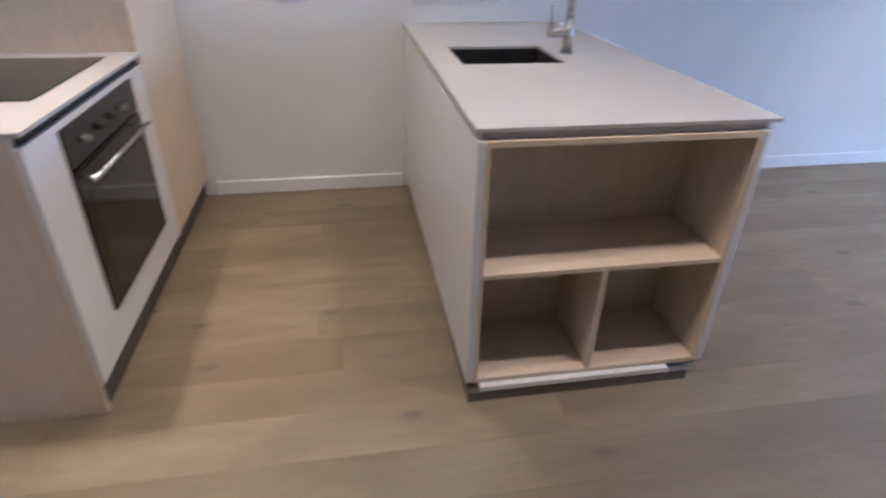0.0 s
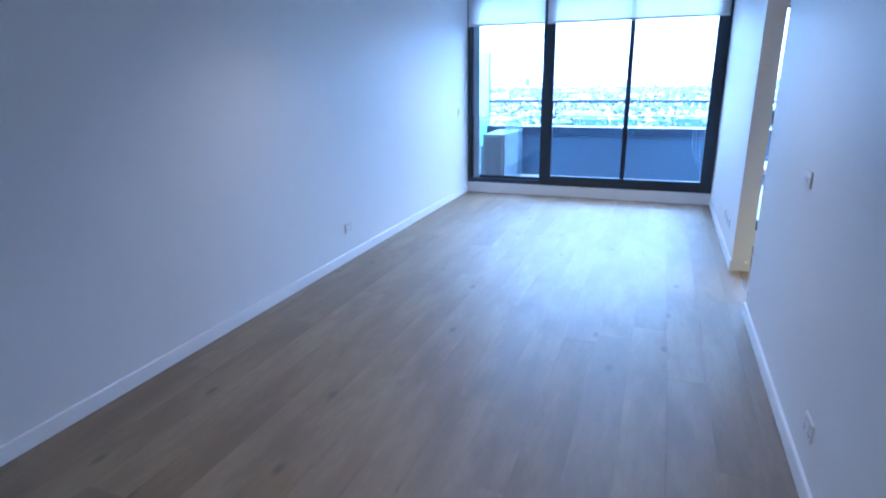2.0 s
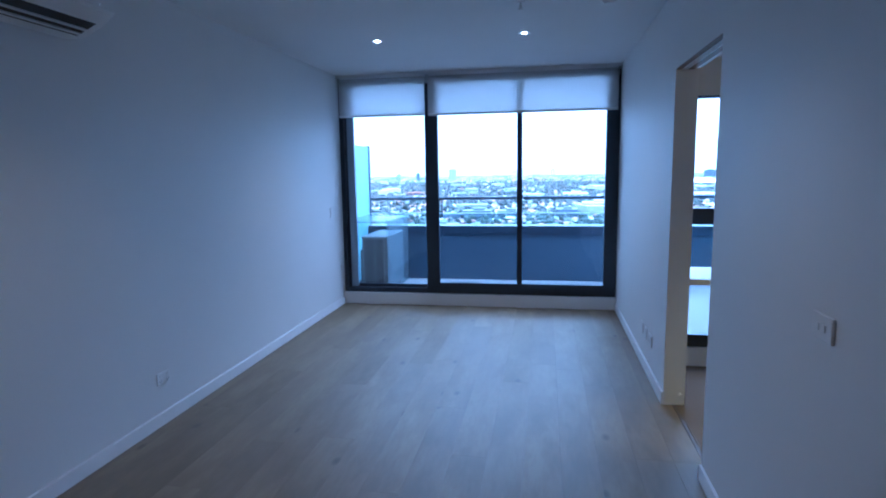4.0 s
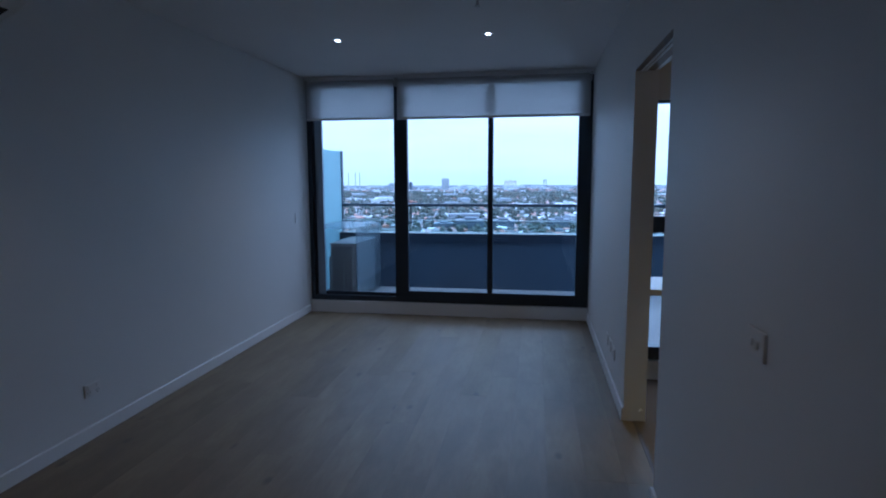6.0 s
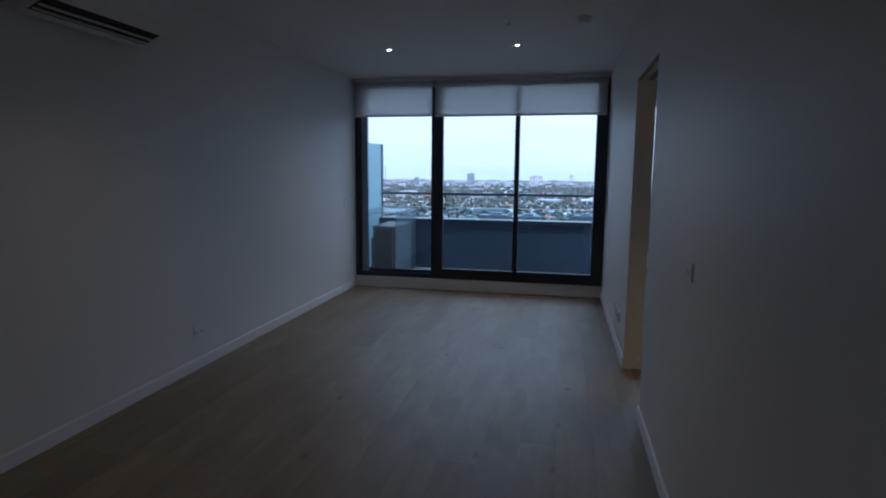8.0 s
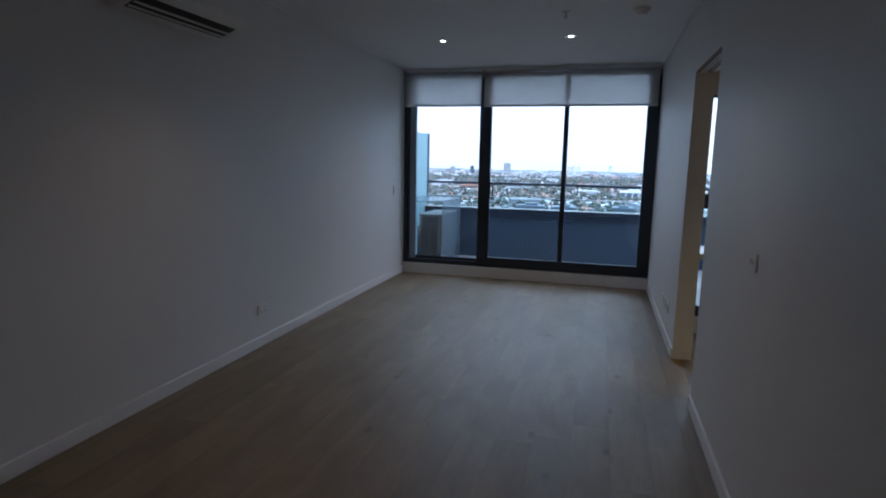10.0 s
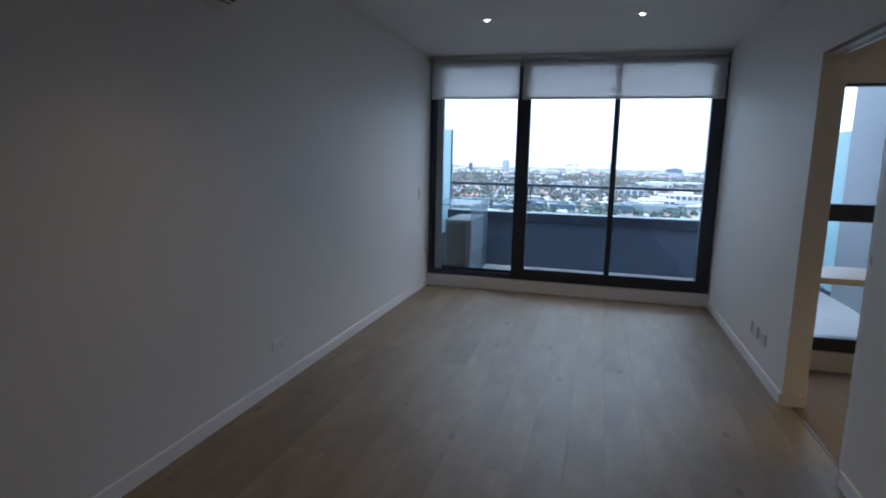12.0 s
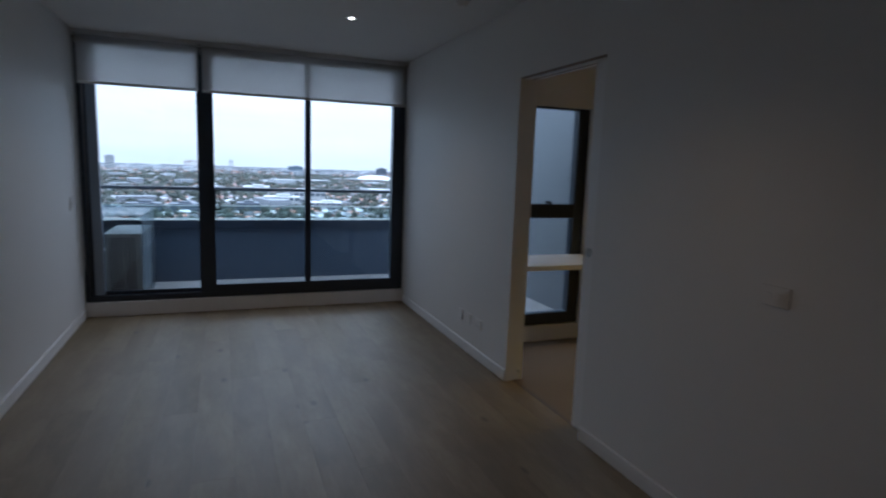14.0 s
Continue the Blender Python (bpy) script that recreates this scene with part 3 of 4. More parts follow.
# Kick pushed forward so its dark face also paints the contact shadow.
part("kickboard", boxes(((0.002, -IL - 0.016, 0.0), (0.775, -IL + SD, 0.04))), M_KICK, isl, "dark kickboard")
part("base_rail", boxes(((0.04, -IL - 0.018, 0.041), (0.7, -IL + SD, 0.061)), bevel=0.001, seg=1), M_WHITE, isl, "white rail under the shelves")
part("kickboard", boxes(((0.03, -IL + SD + 0.002, 0.0), (0.52, -0.004, 0.077))), M_KICK, isl, "dark kickboard behind")
part("back_panel", boxes(((0.54, -IL + SD + 0.021, 0.003), (0.556, -0.004, 0.884))), M_WHITE, isl, "white panel behind the knee space")
part("shadow_channel", boxes(((0.03, -IL + 0.013, 0.889), (IW - 0.004, -IL + 0.05, 0.9065))), M_GREYSTRIP, isl, "grey recessed channel under the top")
part("shadow_channel", boxes(((0.012, -IL + 0.022, 0.886), (0.029, -0.004, 0.9065))), M_GREYSTRIP, isl, "grey recessed channel under the top")

# worktop with a cut-out for the sink
SX0, SX1, SY0, SY1 = 0.108, 0.505, -1.038, -0.688
TZ0, TZ1 = 0.907, 0.918
bm = bmesh.new()
xs, ys = [-0.01, SX0, SX1, 0.86], [-IL + 0.005, SY0, SY1, -0.003]
grid = {(i, j, z): bm.verts.new((xs[i], ys[j], z)) for i in range(4) for j in range(4) for z in (TZ0, TZ1)}
for i in range(3):
    for j in range(3):
        if (i, j) != (1, 1):
            bm.faces.new([grid[k] for k in ((i, j, TZ1), (i + 1, j, TZ1), (i + 1, j + 1, TZ1), (i, j + 1, TZ1))])
            bm.faces.new([grid[k] for k in ((i, j + 1, TZ0), (i + 1, j + 1, TZ0), (i + 1, j, TZ0), (i, j, TZ0))])
for i in range(3):
    for j in (0, 3):
        bm.faces.new([grid[k] for k in ((i, j, TZ0), (i + 1, j, TZ0), (i + 1, j, TZ1), (i, j, TZ1))])
        bm.faces.new([grid[k] for k in ((j, i, TZ0), (j, i + 1, TZ0), (j, i + 1, TZ1), (j, i, TZ1))])
for p_, q_ in (((1, 1), (2, 1)), ((1, 2), (2, 2)), ((1, 1), (1, 2)), ((2, 1), (2, 2))):
    bm.faces.new([grid[k] for k in ((*p_, TZ0), (*q_, TZ0), (*q_, TZ1), (*p_, TZ1))])
tagged(part("island_worktop", bm, M_STONE), "thin pale speckled stone worktop on the island", "worktop")
sink = empty("sink", (0.3, -0.86, 0.9), "dark undermount single-bowl kitchen sink set in the island worktop", "sink")
bm = bmesh.new()
for a, b in (((SX0 - 0.012, SY0 - 0.012, 0.7), (SX0, SY1 + 0.012, TZ0)), ((SX1, SY0 - 0.012, 0.7), (SX1 + 0.012, SY1 + 0.012, TZ0)),
             ((SX0, SY0 - 0.012, 0.7), (SX1, SY0, TZ0)), ((SX0, SY1, 0.7), (SX1, SY1 + 0.012, TZ0)), ((SX0 - 0.012, SY0 - 0.012, 0.69), (SX1 + 0.012, SY1 + 0.012, 0.7))):
    box_bm(bm, a, b)
part("bowl", bm, M_SINK, sink, "dark gunmetal bowl")
bm = bmesh.new()
cyl_bm(bm, (0.306, -0.863, 0.7), (0.306, -0.863, 0.704), 0.045)
part("drain", bm, M_STEEL, sink, "round steel drain", True)

tap = empty("kitchen_tap", (0.577, -0.851, TZ1), "brushed steel gooseneck kitchen mixer tap on the island", "tap")
TY = -0.851
bm = bmesh.new()
cyl_bm(bm, (0.577, TY, TZ1), (0.577, TY, TZ1 + 0.004), 0.027)
cyl_bm(bm, (0.577, TY, TZ1 + 0.004), (0.576, TY, 1.05), 0.02, 0.018)
part("body", bm, M_STEEL, tap, "tapered steel body", True)
pts = [(0.576, TY, 1.04), (0.575, TY, 1.13), (0.574, TY, 1.22)]
cx, cz, R = 0.451, 1.262, 0.122
for k in range(19):
    a_ = math.pi * k / 18
    pts.append((cx + R * math.cos(a_), TY, cz + R * math.sin(a_)))
pts += [(0.3285, TY, 1.24), (0.328, TY, 1.195)]
bm = bmesh.new()
tube_bm(bm, pts, [0.0165, 0.0145] + [0.0115] * (len(pts) - 4) + [0.0125, 0.0125])
part("neck", bm, M_STEEL, tap, "curved steel spout", True)
bm = bmesh.new()
cyl_bm(bm, (0.574, TY, 1.0), (0.492, TY, 0.995), 0.019)
part("cartridge", bm, M_STEEL, tap, "side cartridge", False)
bm = bmesh.new()
cyl_bm(bm, (0.503, TY, 1.01), (0.494, TY, 1.1), 0.0055, 0.0045, 12)
part("lever", bm, M_STEEL, tap, "slim steel lever", True)

# ---- kitchen run with oven ----
KX, KY0, KY1, KB = -1.115, -1.69, -0.70, -1.765
oc = empty("oven_cabinet", (-1.4, -1.17, 0), "white oven housing with a built-in black oven below a stone top", "kitchen cabinet")
for a_, b_ in (((KX - 0.018, KY0 - 0.004, 0.12), (KX, KY0 + 0.195, 0.872)), ((KX - 0.018, -0.855, 0.12), (KX, KY1, 0.872)),
               ((KX - 0.018, KY0 + 0.196, 0.12), (KX, -0.856, 0.25)), ((KX - 0.018, KY0 + 0.196, 0.852), (KX, -0.856, 0.872))):
    part("front_panel", boxes((a_, b_)), M_WHITE, oc, "white front surround")
part("end_panel", boxes(((KB, KY0 - 0.004, 0.0), (KX - 0.019, KY0 + 0.018, 0.9)), bevel=0.0015, seg=1), M_TIMV, oc, "pale oak end panel")
part("carcass", boxes(((KB, KY0 + 0.02, 0.1), (KX - 0.35, KY1, 0.86))), M_WHITE, oc, "cabinet body")
part("kickboard", boxes(((KB, KY0 + 0.02, 0.0), (KX - 0.035, KY1, 0.1))), M_KICK, oc, "dark kickboard")
part("shadow_channel", boxes(((KB, KY0 + 0.018, 0.873), (KX - 0.012, KY1, 0.9))), M_DARK, oc, "dark recessed channel under the top")
tagged(part("kitchen_worktop", boxes(((KB, KY0 - 0.006, 0.901), (KX + 0.01, KY1 - 0.002, 0.915)), bevel=0.0015, seg=1), M_STONE), "thin pale stone worktop over the oven", "worktop")
ov = empty("built_in_oven", (KX, -1.145, 0.24), "black glass built-in oven with a steel bar handle", "oven")
OY0, OY1 = -1.493, -0.857
part("housing", boxes(((KX - 0.33, OY0 + 0.01, 0.25), (KX - 0.02, OY1 - 0.01, 0.835))), M_DARK, ov, "dark housing")
part("control_panel", boxes(((KX - 0.018, OY0, 0.735), (KX + 0.006, OY1, 0.85)), bevel=0.0015, seg=1), M_BLACK, ov, "black control panel")
part("door", boxes(((KX - 0.018, OY0, 0.252), (KX + 0.008, OY1, 0.728)), bevel=0.0015, seg=1), M_BLACK, ov, "black glass oven door")
part("door_window", boxes(((KX + 0.0082, OY0 + 0.06, 0.3), (KX + 0.0092, OY1 - 0.06, 0.64))), mat("smoked_oven_glass", (0.02, 0.018, 0.017), 0.06, 0, 0.4), ov, "smoked glass window")
bm = bmesh.new()
cyl_bm(bm, (KX + 0.045, OY0 + 0.035, 0.695), (KX + 0.045, OY1 - 0.035, 0.695), 0.0075, seg=16)
part("handle", bm, M_STEEL, ov, "brushed steel bar handle", True)
for y in (OY0 + 0.06, OY1 - 0.06):
    bm = bmesh.new()
    cyl_bm(bm, (KX + 0.006, y, 0.695), (KX + 0.045, y, 0.695), 0.006, seg=12)
    part("handle_post", bm, M_STEEL, ov, "steel handle post", True)
for y in (-1.36, -1.24, -1.13, -1.02):
    bm = bmesh.new()
    cyl_bm(bm, (KX + 0.006, y, 0.79), (KX + 0.022, y, 0.79), 0.0125, 0.011, 20)
    part("knob", bm, M_STEEL if y in (-1.36, -1.02) else M_DARK, ov, "round oven knob", False)
part("display", boxes(((KX + 0.0062, -1.215, 0.778), (KX + 0.0072, -1.155, 0.802))), mat("dim_display", (0.05, 0.045, 0.04), 0.2), ov, "dim clock display")
hob = empty("cooktop", (-1.4, -1.17, 0.915), "flat black glass cooktop in the stone worktop", "cooktop")
part("glass_plate", boxes(((-1.7, -1.41, 0.915), (-1.195, -0.82, 0.921)), bevel=0.002, seg=1), M_HOB, hob, "black ceramic glass")
tu = empty("tall_cabinet", (-1.4, -0.34, 0), "tall pale oak pantry cabinet reaching the ceiling", "tall cabinet")
part("side_panel", boxes(((KB, KY1, 0.1), (KX, KY1 + 0.018, CEIL - 0.004)), bevel=0.001, seg=1), M_TIMV, tu, "pale oak side panel")
part("door", boxes(((KX - 0.018, KY1 + 0.02, 0.12), (KX, -0.022, 2.4)), bevel=0.0015, seg=1), M_TIMV, tu, "pale oak flush door")
part("carcass", boxes(((KB, KY1 + 0.02, 0.1), (KX - 0.02, -0.004, CEIL - 0.005))), M_TIMV, tu, "cabinet body")
part("kickboard", boxes(((KB, KY1 + 0.02, 0.0), (KX - 0.035, -0.004, 0.098))), M_KICK, tu, "dark kickboard")
structure("wall_splashback", boxes(((KB - T, YS, 0.0), (KB - 0.002, 0, CEIL))), M_WALL, "painted wall behind the kitchen run")

# ---- balcony ----
BX = 9.0
structure("balcony_slab", boxes(((XW + 0.1, -4.7, -0.25), (BX + 0.2, 0.4, 0.055)), ((XBED + 0.12, -4.7, -0.25), (XW + 0.1, YS - T - 0.001, 0.055))), M_PAVER, "concrete balcony slab")
structure("parapet", boxes(((BX, -4.7, 0.05), (BX + 0.18, 0.4, 0.74))), M_PARAPET, "slate blue rendered balcony parapet")
structure("parapet_cap", boxes(((BX - 0.02, -4.7, 0.655), (BX + 0.2, 0.4, 0.765)), bevel=0.003, seg=1), M_CAP, "dark metal parapet capping")
structure("parapet_flashing", boxes(((BX - 0.022, -4.7, 0.7655), (BX + 0.2, 0.4, 0.772))), M_PAVER, "pale metal flashing on the parapet top")
bal = empty("balustrade", (BX + 0.1, -1.5, 0.765), "clear glass balustrade with a charcoal top rail on the parapet", "balustrade")
part("top_rail", boxes(((BX + 0.065, -4.35, 1.111), (BX + 0.125, 0.08, 1.149)), bevel=0.006), M_ALU, bal, "charcoal top rail")
for k in range(4):
    y1 = 0.05 - k * 1.1
    g = part("glass_panel", boxes(((BX + 0.0, y1 - 1.08, 0.7725), (BX + 0.01, y1, 0.93))), M_BAL, bal, "clear glass panel")
    g.visible_shadow = False
    part("glass_edge", boxes(((BX - 0.002, y1 - 1.08, 0.9305), (BX + 0.012, y1, 0.944))), M_EDGE, bal, "pale polished glass edge")


def screen(y, x0, y_label):
    s = empty("privacy_screen", (8.4, y, 0), y_label, "privacy screen", "balcony privacy screens")
    part("panel", boxes(((x0, y - 0.008, 0.08), (BX + 0.1, y + 0.008, 1.83))), M_FROST, s, "frosted blue-green glass")
    part("post", boxes(((BX + 0.09, y - 0.02, 0.766), (BX + 0.15, y + 0.045, 1.84)), bevel=0.003, seg=1), M_ALU, s, "charcoal end post")
    part("bottom_channel", boxes(((x0, y - 0.02, 0.055), (BX - 0.02, y + 0.02, 0.1)), bevel=0.003, seg=1), M_ALU, s, "charcoal bottom channel")


screen(0.1, XW + 0.13, "frosted blue-green glass balcony screen with a charcoal post")
screen(-4.385, 8.495, "frosted blue-green glass balcony screen beyond the bedroom window")

CX0, CX1, CY0, CY1, CZ = 8.03, 8.8, -0.44, -0.13, 0.72
cu = empty("condenser_unit", (8.4, -0.28, 0.055), "grey metal outdoor air-conditioner condenser on the balcony floor", "condenser")
part("casing", boxes(((CX0, CY0, 0.1), (CX1, CY1, CZ)), bevel=0.01), M_COND, cu, "pale grey metal casing")
for k in range(24):
    z = 0.145 + k * 0.0225
    part("fin", boxes(((CX0 - 0.008, CY0 + 0.05, z), (CX0 + 0.003, CY1 - 0.02, z + 0.008))), M_COND, cu, "grey horizontal coil guard bar")
part("coil", boxes(((CX0 - 0.002, CY0 + 0.05, 0.14), (CX0 + 0.001, CY1 - 0.02, 0.69))), M_DARK, cu, "dark coil behind the guard")
for y in (CY0 + 0.044, (CY0 + CY1) / 2, CY1 - 0.02):
    part("guard_post", boxes(((CX0 - 0.01, y - 0.005, 0.14), (CX0 + 0.002, y + 0.005, 0.69))), M_COND, cu, "upright guard bar")
part("valve_cover", boxes(((CX0 + 0.1, CY1 + 0.0005, 0.14), (CX0 + 0.3, CY1 + 0.06, 0.56)), bevel=0.008), M_COND, cu, "side valve cover")
part("top_panel", boxes(((CX0 - 0.012, CY0 - 0.01, CZ + 0.0005), (CX1 + 0.01, CY1 + 0.01, CZ + 0.014)), bevel=0.005), M_COND, cu, "overhanging pale top panel")
for x in (CX0 + 0.08, CX1 - 0.12):
    part("foot", boxes(((x, CY0 + 0.02, 0.055), (x + 0.05, CY1 - 0.02, 0.102)), bevel=0.003, seg=1), M_DARK, cu, "black rubber foot")

# Added panel and shelf stand in for a reflection seen over the condenser.
ch_ = empty("condenser_reflection", (8.5, -0.45, 0.055), "grey-tinted translucent panel and shelf imitating a reflection over the balcony condenser", "screen")
part("side_panel", boxes(((8.0, -0.465, 0.056), (8.97, -0.447, 0.9)), bevel=0.002, seg=1), M_GHOST, ch_, "grey-tinted translucent upright of the imitated reflection")
part("top_shelf", boxes(((8.0, -0.465, 0.901), (8.97, 0.08, 0.92)), bevel=0.002, seg=1), M_GHOST, ch_, "grey-tinted translucent top of the imitated reflection")

# ---- bedroom shelf under the window ----
bs = empty("bedroom_desk", (5.75, -3.9, 0.77), "pale built-in desk top fixed under the bedroom window", "desk")
part("board", boxes(((5.5, -4.6, 0.725), (XBED - 0.002, YS - T - 0.003, 0.765)), bevel=0.003, seg=1), M_WHITE, bs, "pale laminate board")
bb = empty("door_stop", (5.19, YS - T - 0.02, 0.04), "small round white door stop by the bedroom doorway", "door stop")
bm = bmesh.new()
cyl_bm(bm, (DOOR1 - 0.001, YS - 0.1, 0.07), (DOOR1 - 0.03, YS - 0.1, 0.07), 0.011)
part("buffer", bm, M_PLASTIC, bb)
ic = empty("intercom", (1.83, YS, 1.44), "white wall intercom handset on the painted wall", "intercom")
part("body", boxes(((1.72, YS, 1.42), (1.935, YS + 0.012, 1.577)), bevel=0.004), M_WALL, ic, "white plastic body")
part("screen", boxes(((1.76, YS + 0.0125, 1.46), (1.84, YS + 0.0135, 1.54))), M_BLACK, ic, "small dark screen")
cb = empty("glowing_dot", (1.94, YS, 1.644), "tiny glowing round dot on the white wall above the intercom", "button")
bm = bmesh.new()
cyl_bm(bm, (1.94, YS, 1.644), (1.94, YS + 0.004, 1.644), 0.009, 0.008, 20)
part("rim", bm, M_PLASTIC, cb, "white rim")
bm = bmesh.new()
cyl_bm(bm, (1.94, YS + 0.0041, 1.644), (1.94, YS + 0.0055, 1.644), 0.0035, 0.003, 16)
part("light", bm, M_LED2, cb, "lit centre")

# ---- city below ----
GZ = -60.0
ground_m = mat("suburb_ground", (0.1, 0.11, 0.09), 0.9)
v = coords(ground_m)
set_in(ground_m, "Base Color", ramp(ground_m, noise_tex(ground_m, v, 0.02, 6), [(0.35, (0.03, 0.042, 0.036)), (0.5, (0.055, 0.068, 0.062)), (0.68, (0.13, 0.14, 0.145))]))
structure("ground", boxes(((-200, -5200, GZ - 2), (4990, 5200, GZ))), ground_m, "suburban ground with streets and gardens")


def island_random(name, stops, rough=0.7):
    m = mat(name, (0.3, 0.3, 0.3), rough)
    n, l, b = nodes_of(m)
    g = n.new("ShaderNodeNewGeometry")
    set_in(m, "Base Color", ramp(m, g.outputs["Random Per Island"], stops))
    return m


# Roof and crown colours are muted to carry some of the distance haze.
M_ROOF = island_random("mixed_roofs", [(0.0, (0.05, 0.055, 0.065)), (0.25, (0.1, 0.105, 0.12)), (0.42, (0.2, 0.21, 0.23)), (0.48, (0.36, 0.17, 0.12)), (0.7, (0.26, 0.14, 0.1)), (0.76, (0.28, 0.31, 0.34)), (0.9, (0.4, 0.41, 0.43)), (1.0, (0.66, 0.67, 0.68))])
M_TREE = island_random("mixed_tree_crowns", [(0.0, (0.028, 0.035, 0.031)), (0.5, (0.046, 0.058, 0.048)), (0.85, (0.07, 0.084, 0.068)), (1.0, (0.085, 0.07, 0.052))], 0.95)
M_SHED = island_random("pale_and_grey_shed_roofs", [(0.0, (0.12, 0.13, 0.15)), (0.4, (0.26, 0.28, 0.31)), (0.75, (0.42, 0.44, 0.47)), (1.0, (0.56, 0.57, 0.59))])
rng = np.random.default_rng(7)


def scatter(n, d0, d1):
    """Points in the wedge of ground that the windows overlook."""
    d = np.sqrt(rng.uniform(d0 * d0, d1 * d1, n))
    s = rng.uniform(-0.8, 0.5, n)
    return d, d * s


HV = np.array([(-.5, -.5, 0), (.5, -.5, 0), (.5, .5, 0), (-.5, .5, 0), (-.5, -.5, .6), (.5, -.5, .6), (.5, .5, .6), (-.5, .5, .6), (-.3, 0, 1), (.3, 0, 1)])
HF = [(0, 1, 5, 4), (1, 2, 6, 5), (2, 3, 7, 6), (3, 0, 4, 7), (4, 5, 9, 8), (6, 7, 8, 9), (5, 6, 9), (7, 4, 8)]
FV = np.array([(-.5, -.5, 0), (.5, -.5, 0), (.5, .5, 0), (-.5, .5, 0), (-.5, -.5, 1), (.5, -.5, 1), (.5, .5, 1), (-.5, .5, 1)])
FF = [(0, 1, 5, 4), (1, 2, 6, 5), (2, 3, 7, 6), (3, 0, 4, 7), (4, 5, 6, 7)]


def crowd(name, base_v, base_f, specs, material, label):
    vs, fs = [], []
    for x, y, a, b_, h, rot in specs:
        c, s = math.cos(rot), math.sin(rot)
        p = base_v * (a, b_, h)
        q = np.column_stack((p[:, 0] * c - p[:, 1] * s + x, p[:, 0] * s + p[:, 1] * c + y, p[:, 2] + GZ))
        o = len(vs) * len(base_v)
        vs.append(q)
        fs += [tuple(i + o for i in f) for f in base_f]
    me = bpy.data.meshes.new(name)
    me.from_pydata(np.concatenate(vs).tolist(), [], fs)
    me.materials.append(material)
    ob = new(name, me)
    return tagged(ob, label, "", "", "stuff")


hs = []
for n, d0, d1, k in ((3800, 560, 1400, 0.9), (8000, 1400, 2600, 1.0), (9000, 2600, 4900, 1.3)):
    X, Y = scatter(n, d0, d1)
    near = 1.35 if d0 < 600 else 1.0
    for x, y in zip(X, Y):
        x, y = round(x / (24 * k)) * 24 * k + rng.uniform(-2, 2), round(y / (15 * k)) * 15 * k + rng.uniform(-2, 2)
        hs.append((x, y, rng.uniform(8, 14) * k * near, rng.uniform(6, 9) * k * near, rng.uniform(4, 6) * k, 0.3 + rng.choice([0, math.pi / 2]) + rng.uniform(-.05, .05)))
crowd("suburban_houses", HV, HF, hs, M_ROOF, "thousands of small pitched-roof suburban houses")
fs_ = []
for n, d0, d1 in ((22, 700, 1500), (230, 1500, 4900)):
    X, Y = scatter(n, d0, d1)
    for x, y in zip(X, Y):
        fs_.append((x, y, rng.uniform(25, 70), rng.uniform(20, 55), rng.uniform(6, 16), 0.3 + rng.uniform(-.05, .05)))
X, Y = scatter(900, 3400, 4950)
for x, y in zip(X, Y):
    fs_.append((x, y, rng.uniform(30, 60), rng.uniform(20, 90), rng.uniform(6, 15), 0.3))
crowd("commercial_sheds", FV, FF, fs_, M_SHED, "flat-roofed pale commercial buildings among the houses")

def clump(level):
    ico = bmesh.new()
    bmesh.ops.create_icosphere(ico, subdivisions=level, radius=0.5)
    for vv in ico.verts:
        vv.co *= 1 + 0.5 * noise.noise(vv.co * 4.0)
        vv.co.z = vv.co.z + 0.5
    v_, f_ = np.array([tuple(q.co) for q in ico.verts]), [tuple(q.index for q in f.verts) for f in ico.faces]
    ico.free()
    return v_, f_


for n, d0, d1, k, level in ((4300, 560, 1400, 0.75, 2), (8500, 1400, 2600, 1.0, 1), (3000, 2600, 4900, 1.2, 1)):
    ts = []
    X, Y = scatter(n, d0, d1)
    for x, y in zip(X, Y):
        w = rng.uniform(4, 11) * k
        ts.append((x, y, w, w * rng.uniform(.8, 1.8), rng.uniform(5, 11) * (1 + (k - 1) * .3), rng.uniform(0, 3)))
    IV, IF = clump(level)
    crowd("street_trees", IV, IF, ts, M_TREE, "thousands of dark green street and garden trees")

M_TOWER = paint("pale_tower_concrete", (0.42, 0.44, 0.47), 0.7, 0.1)
M_TGLASS = mat("dark_tower_windows", (0.08, 0.1, 0.13), 0.2)


def tower(x, y, w, d, h, floors, label, material=None, cols=4, name="apartment_tower", cat="tower"):
    t = empty(name, (x, y, GZ), label, cat)
    t.rotation_euler = (0, 0, math.atan2(y, x) * 0.8)
    part("wall", boxes(((-d / 2, -w / 2, 0), (d / 2, w / 2, h))), material or M_TOWER, t, at=(0, 0, 0))
    for k in range(floors):
        z = h * (k + 0.4) / floors
        for j in range(cols):
            y0 = -w / 2 + w * (j + 0.15) / cols
            part("window", boxes(((-d / 2 - 0.4, y0, z), (-d / 2 + 0.1, y0 + w / cols * 0.7, z + h / floors * 0.45))), M_TGLASS, t, at=(0, 0, 0))
    part("roof_plant", boxes(((-d / 4, -w / 4, h), (d / 4, w / 6, h + min(5, h * 0.2)))), material or M_TOWER, t, at=(0, 0, 0))
    return t


M_PALE = paint("pale_commercial_wall", (0.5, 0.51, 0.52), 0.7, 0.15)
M_DARKB = paint("dark_office_cladding", (0.11, 0.13, 0.16), 0.6, 0.15)
M_BLUEB = paint("blue_grey_office_cladding", (0.16, 0.22, 0.28), 0.4, 0.15)
M_CRANE = paint("pale_red_crane_paint", (0.5, 0.42, 0.42), 0.7, 0.1)
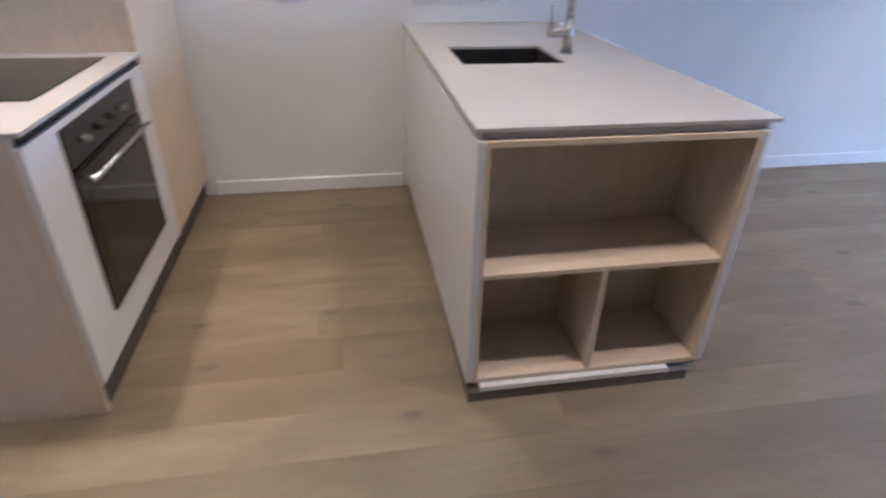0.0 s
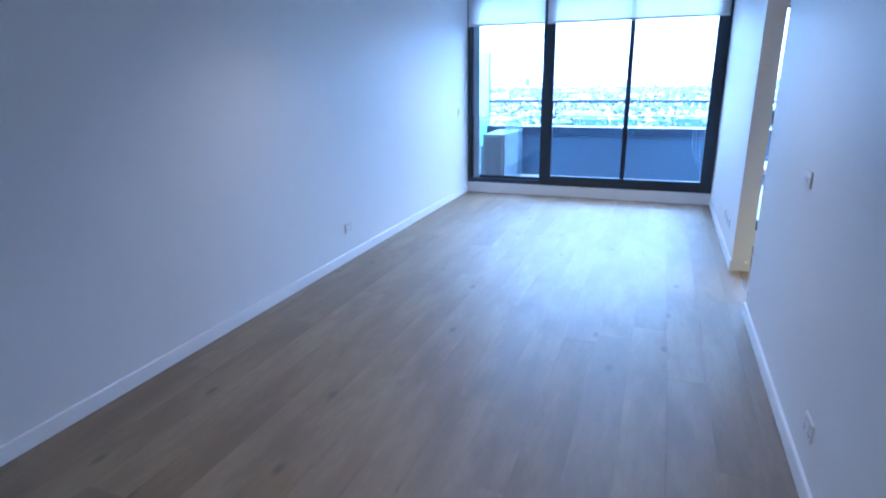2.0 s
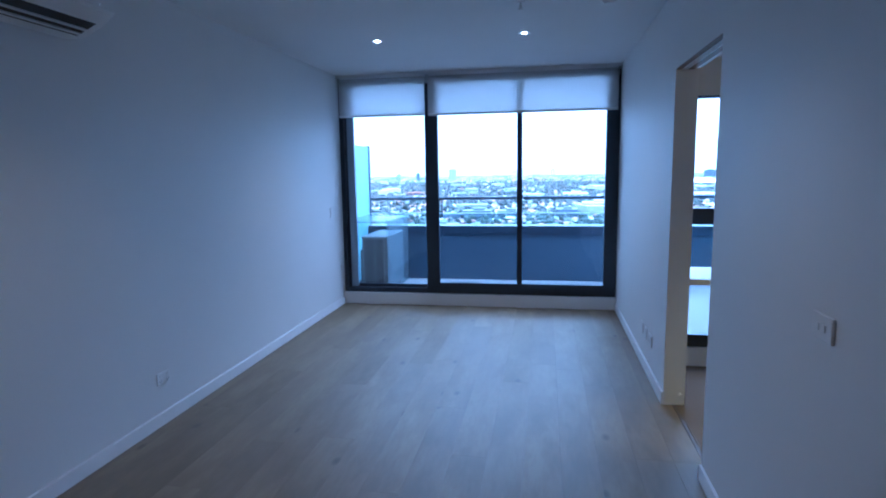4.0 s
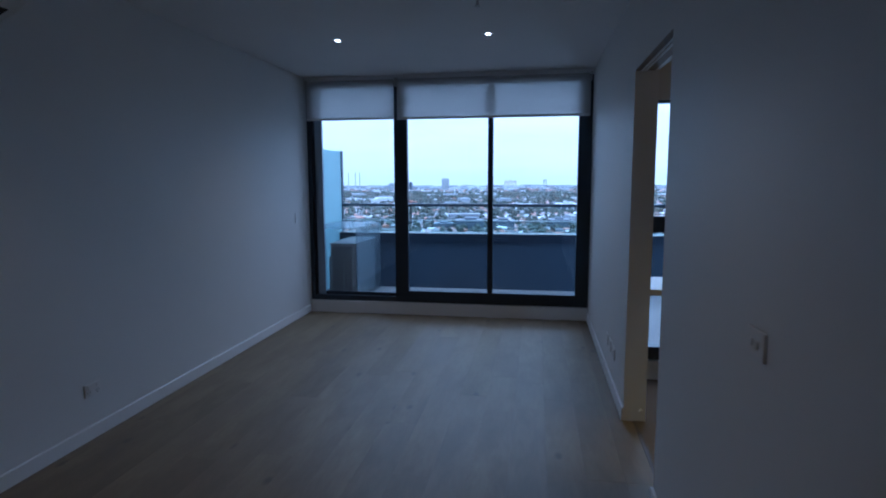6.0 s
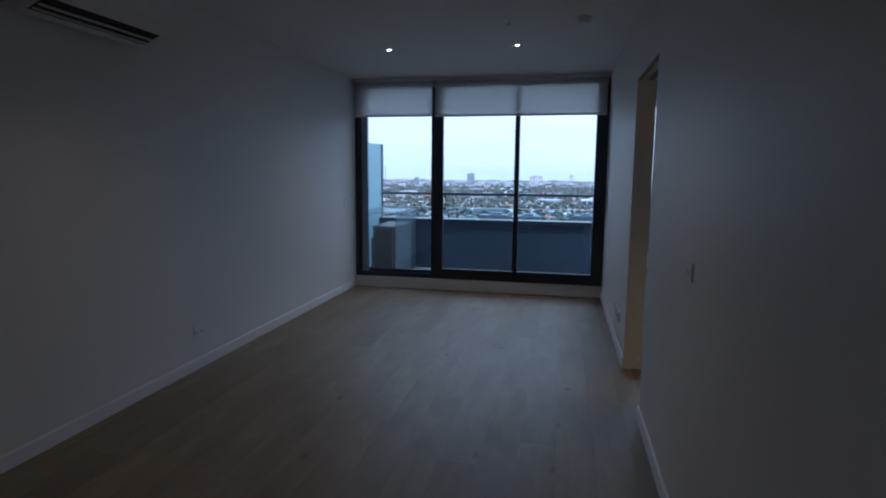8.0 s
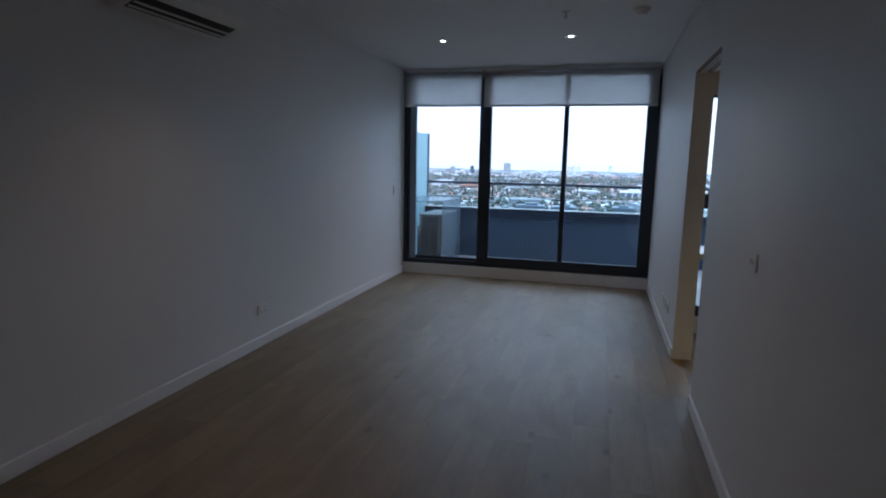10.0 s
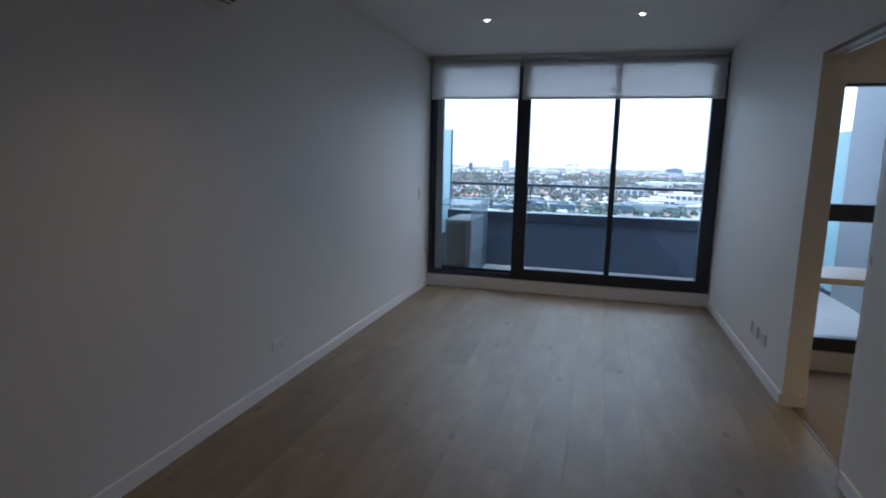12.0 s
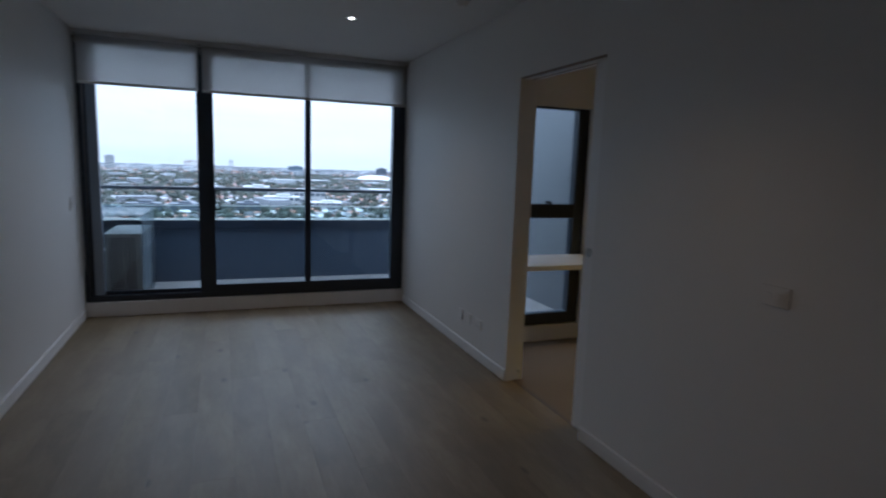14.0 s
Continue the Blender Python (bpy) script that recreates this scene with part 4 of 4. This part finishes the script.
M_REDB = paint("terracotta_roofing", (0.34, 0.16, 0.11), 0.8, 0.2)
tower(3000, 478, 38, 30, 64, 9, "pale grey slab apartment tower far across the suburb", M_PALE, cols=3)
tower(3100, 800, 30, 26, 40, 5, "pale apartment block on the far skyline", cols=2)
tower(3150, 700, 22, 20, 44, 5, "dark narrow apartment block on the far skyline", M_DARKB, cols=2)
tower(3300, -880, 60, 40, 42, 4, "dark grey office block on the far skyline", M_DARKB, cols=3)
tower(3600, -420, 90, 40, 36, 4, "grey office block on the far skyline", M_BLUEB, cols=3)
for x, y, w, d, h, fl, m_, lb, cols in (
        (790, -75, 46, 40, 16, 2, M_PALE, "large pale flat-roofed commercial building below the balcony", 6),
        (760, -128, 40, 34, 11, 2, M_PALE, "pale flat-roofed commercial building with a dark window band", 6),
        (850, -112, 60, 30, 20, 2, M_PALE, "pale flat-roofed commercial building with a dark window band", 8),
        (740, -30, 26, 30, 11, 2, M_DARKB, "dark glazed office building below the balcony", 5),
        (1120, -60, 46, 60, 15, 1, M_PALE, "long white shed roofed building among houses", 4),
        (690, 78, 34, 26, 13, 2, M_DARKB, "dark low office building with a pale roof", 5),
        (715, 40, 30, 30, 11, 2, M_DARKB, "dark low office building with a pale roof", 5),
        (700, 112, 24, 26, 8, 1, M_DARKB, "dark low office building among houses", 4),
        (660, -205, 30, 40, 12, 2, M_PALE, "large pale flat-roofed commercial building below the balcony", 4),
        (1330, 300, 40, 30, 10, 1, M_REDB, "terracotta roofed hall among the houses", 3),
        (1750, -240, 130, 40, 10, 1, M_PALE, "long white shed roofed building among houses", 3),
        (2050, -430, 110, 40, 9, 1, M_PALE, "long white shed roofed building among houses", 3)):
    tower(x, y, w, d, h, fl, lb, m_, cols, "office_building", "building")
for dy in (0, 26, 70):
    bm = bmesh.new()
    cyl_bm(bm, (0, 0, 0), (0, 0, 106), 3.0, 2.2, 12)
    ch = empty("chimney_stack", (3300, 1046 + dy, GZ), "tall thin grey industrial chimney on the skyline", "chimney")
    part("stack", bm, M_TOWER, ch, at=(0, 0, 0))
bm = bmesh.new()
bmesh.ops.create_uvsphere(bm, u_segments=24, v_segments=12, radius=1)
for vv in bm.verts:
    vv.co = Vector((vv.co.x * 50, vv.co.y * 70, max(vv.co.z, 0) * 17 + 5))
st = empty("stadium_roof", (2120, -540, GZ), "large pale domed roof far across the suburb", "arena")
part("roof", bm, M_TRIM, st, at=(0, 0, 0))
for x, y, h in ((4200, 160, 50), (4200, 193, 55), (4200, 222, 49), (4300, -60, 60)):
    hc = empty("harbour_crane", (x, y, GZ), "distant red and grey gantry crane on the skyline", "crane")
    m_ = M_CRANE if y > 0 else M_TOWER
    part("tower_leg", boxes(((0, -12, 0), (3, -5, h - 4))), m_, hc, at=(0, 0, 0))
    part("tower_leg", boxes(((0, 4, 0), (3, 12, h - 4))), m_, hc, at=(0, 0, 0))
    part("boom", boxes(((0, -15, h - 11), (3, 14, h - 5))), m_, hc, at=(0, 0, 0))
    part("mast", boxes(((0, -2.5, h - 5), (3, 2.5, h + 8))), m_, hc, at=(0, 0, 0))
# low hills at the horizon, distance haze painted into their pale blue colour
bm = bmesh.new()
ny = 120
lo_ = [bm.verts.new((4980, -5000 + 10000 * i / ny, GZ)) for i in range(ny + 1)]
hi_ = [bm.verts.new((4995, -5000 + 10000 * i / ny, -49 + 2 * noise.noise(Vector((i * 0.11, 3.1, 0))) + 1.5 * noise.noise(Vector((i * 0.7, 9.1, 0))))) for i in range(ny + 1)]
for i in range(ny):
    bm.faces.new((lo_[i], lo_[i + 1], hi_[i + 1], hi_[i]))
tagged(part("distant_hills", bm, mat("haze_coloured_hills", (0.4, 0.45, 0.5), 0.9)), "low hills on the horizon, coloured pale blue for haze", "", "", "structure")

# ---- floor boards ----
floor_ = empty("floor", (0, 0, 0), "wide oiled oak floor boards", "", "", "structure")
PW = 0.19
plank_meshes = {}


def plank_mesh(length, width):
    k = (round(length, 3), round(width, 3))
    if k not in plank_meshes:
        bm = bmesh.new()
        g, b_ = 0.0002, 0.0004
        L, W = length - g, width - g
        lo = [bm.verts.new(c) for c in ((g, g, -0.012), (L, g, -0.012), (L, W, -0.012), (g, W, -0.012))]
        mi = [bm.verts.new(c) for c in ((g, g, -b_), (L, g, -b_), (L, W, -b_), (g, W, -b_))]
        hi = [bm.verts.new(c) for c in ((g + b_, g + b_, 0), (L - b_, g + b_, 0), (L - b_, W - b_, 0), (g + b_, W - b_, 0))]
        bm.faces.new(hi)
        for i in range(4):
            j = (i + 1) % 4
            bm.faces.new((lo[i], lo[j], mi[j], mi[i]))
            bm.faces.new((mi[i], mi[j], hi[j], hi[i]))
        plank_meshes[k] = finish("floor_board", bm, M_OAK)
    return plank_meshes[k]


rnd = random.Random(11)
y = PW - 0.08
while y - PW > YB:
    top = min(y, -0.001)
    in_room = y > YS - 0.06
    x_end = XW - 0.002 if in_room else X0 - 0.001
    x = XB + 0.001 - rnd.choice([0.3, 0.8, 1.3, 1.7])
    while x < x_end:
        L = rnd.choice([1.9, 2.2, 2.2])
        a_, b2 = max(x, XB + 0.001), min(x + L, x_end)
        if b2 - a_ > 0.03:
            ob = new("floor_board", plank_mesh(round(b2 - a_, 3), round(top - y + PW, 3)))
            ob.location = (a_, y - PW, 0)
            ob.parent = floor_
        x += L
    y -= PW
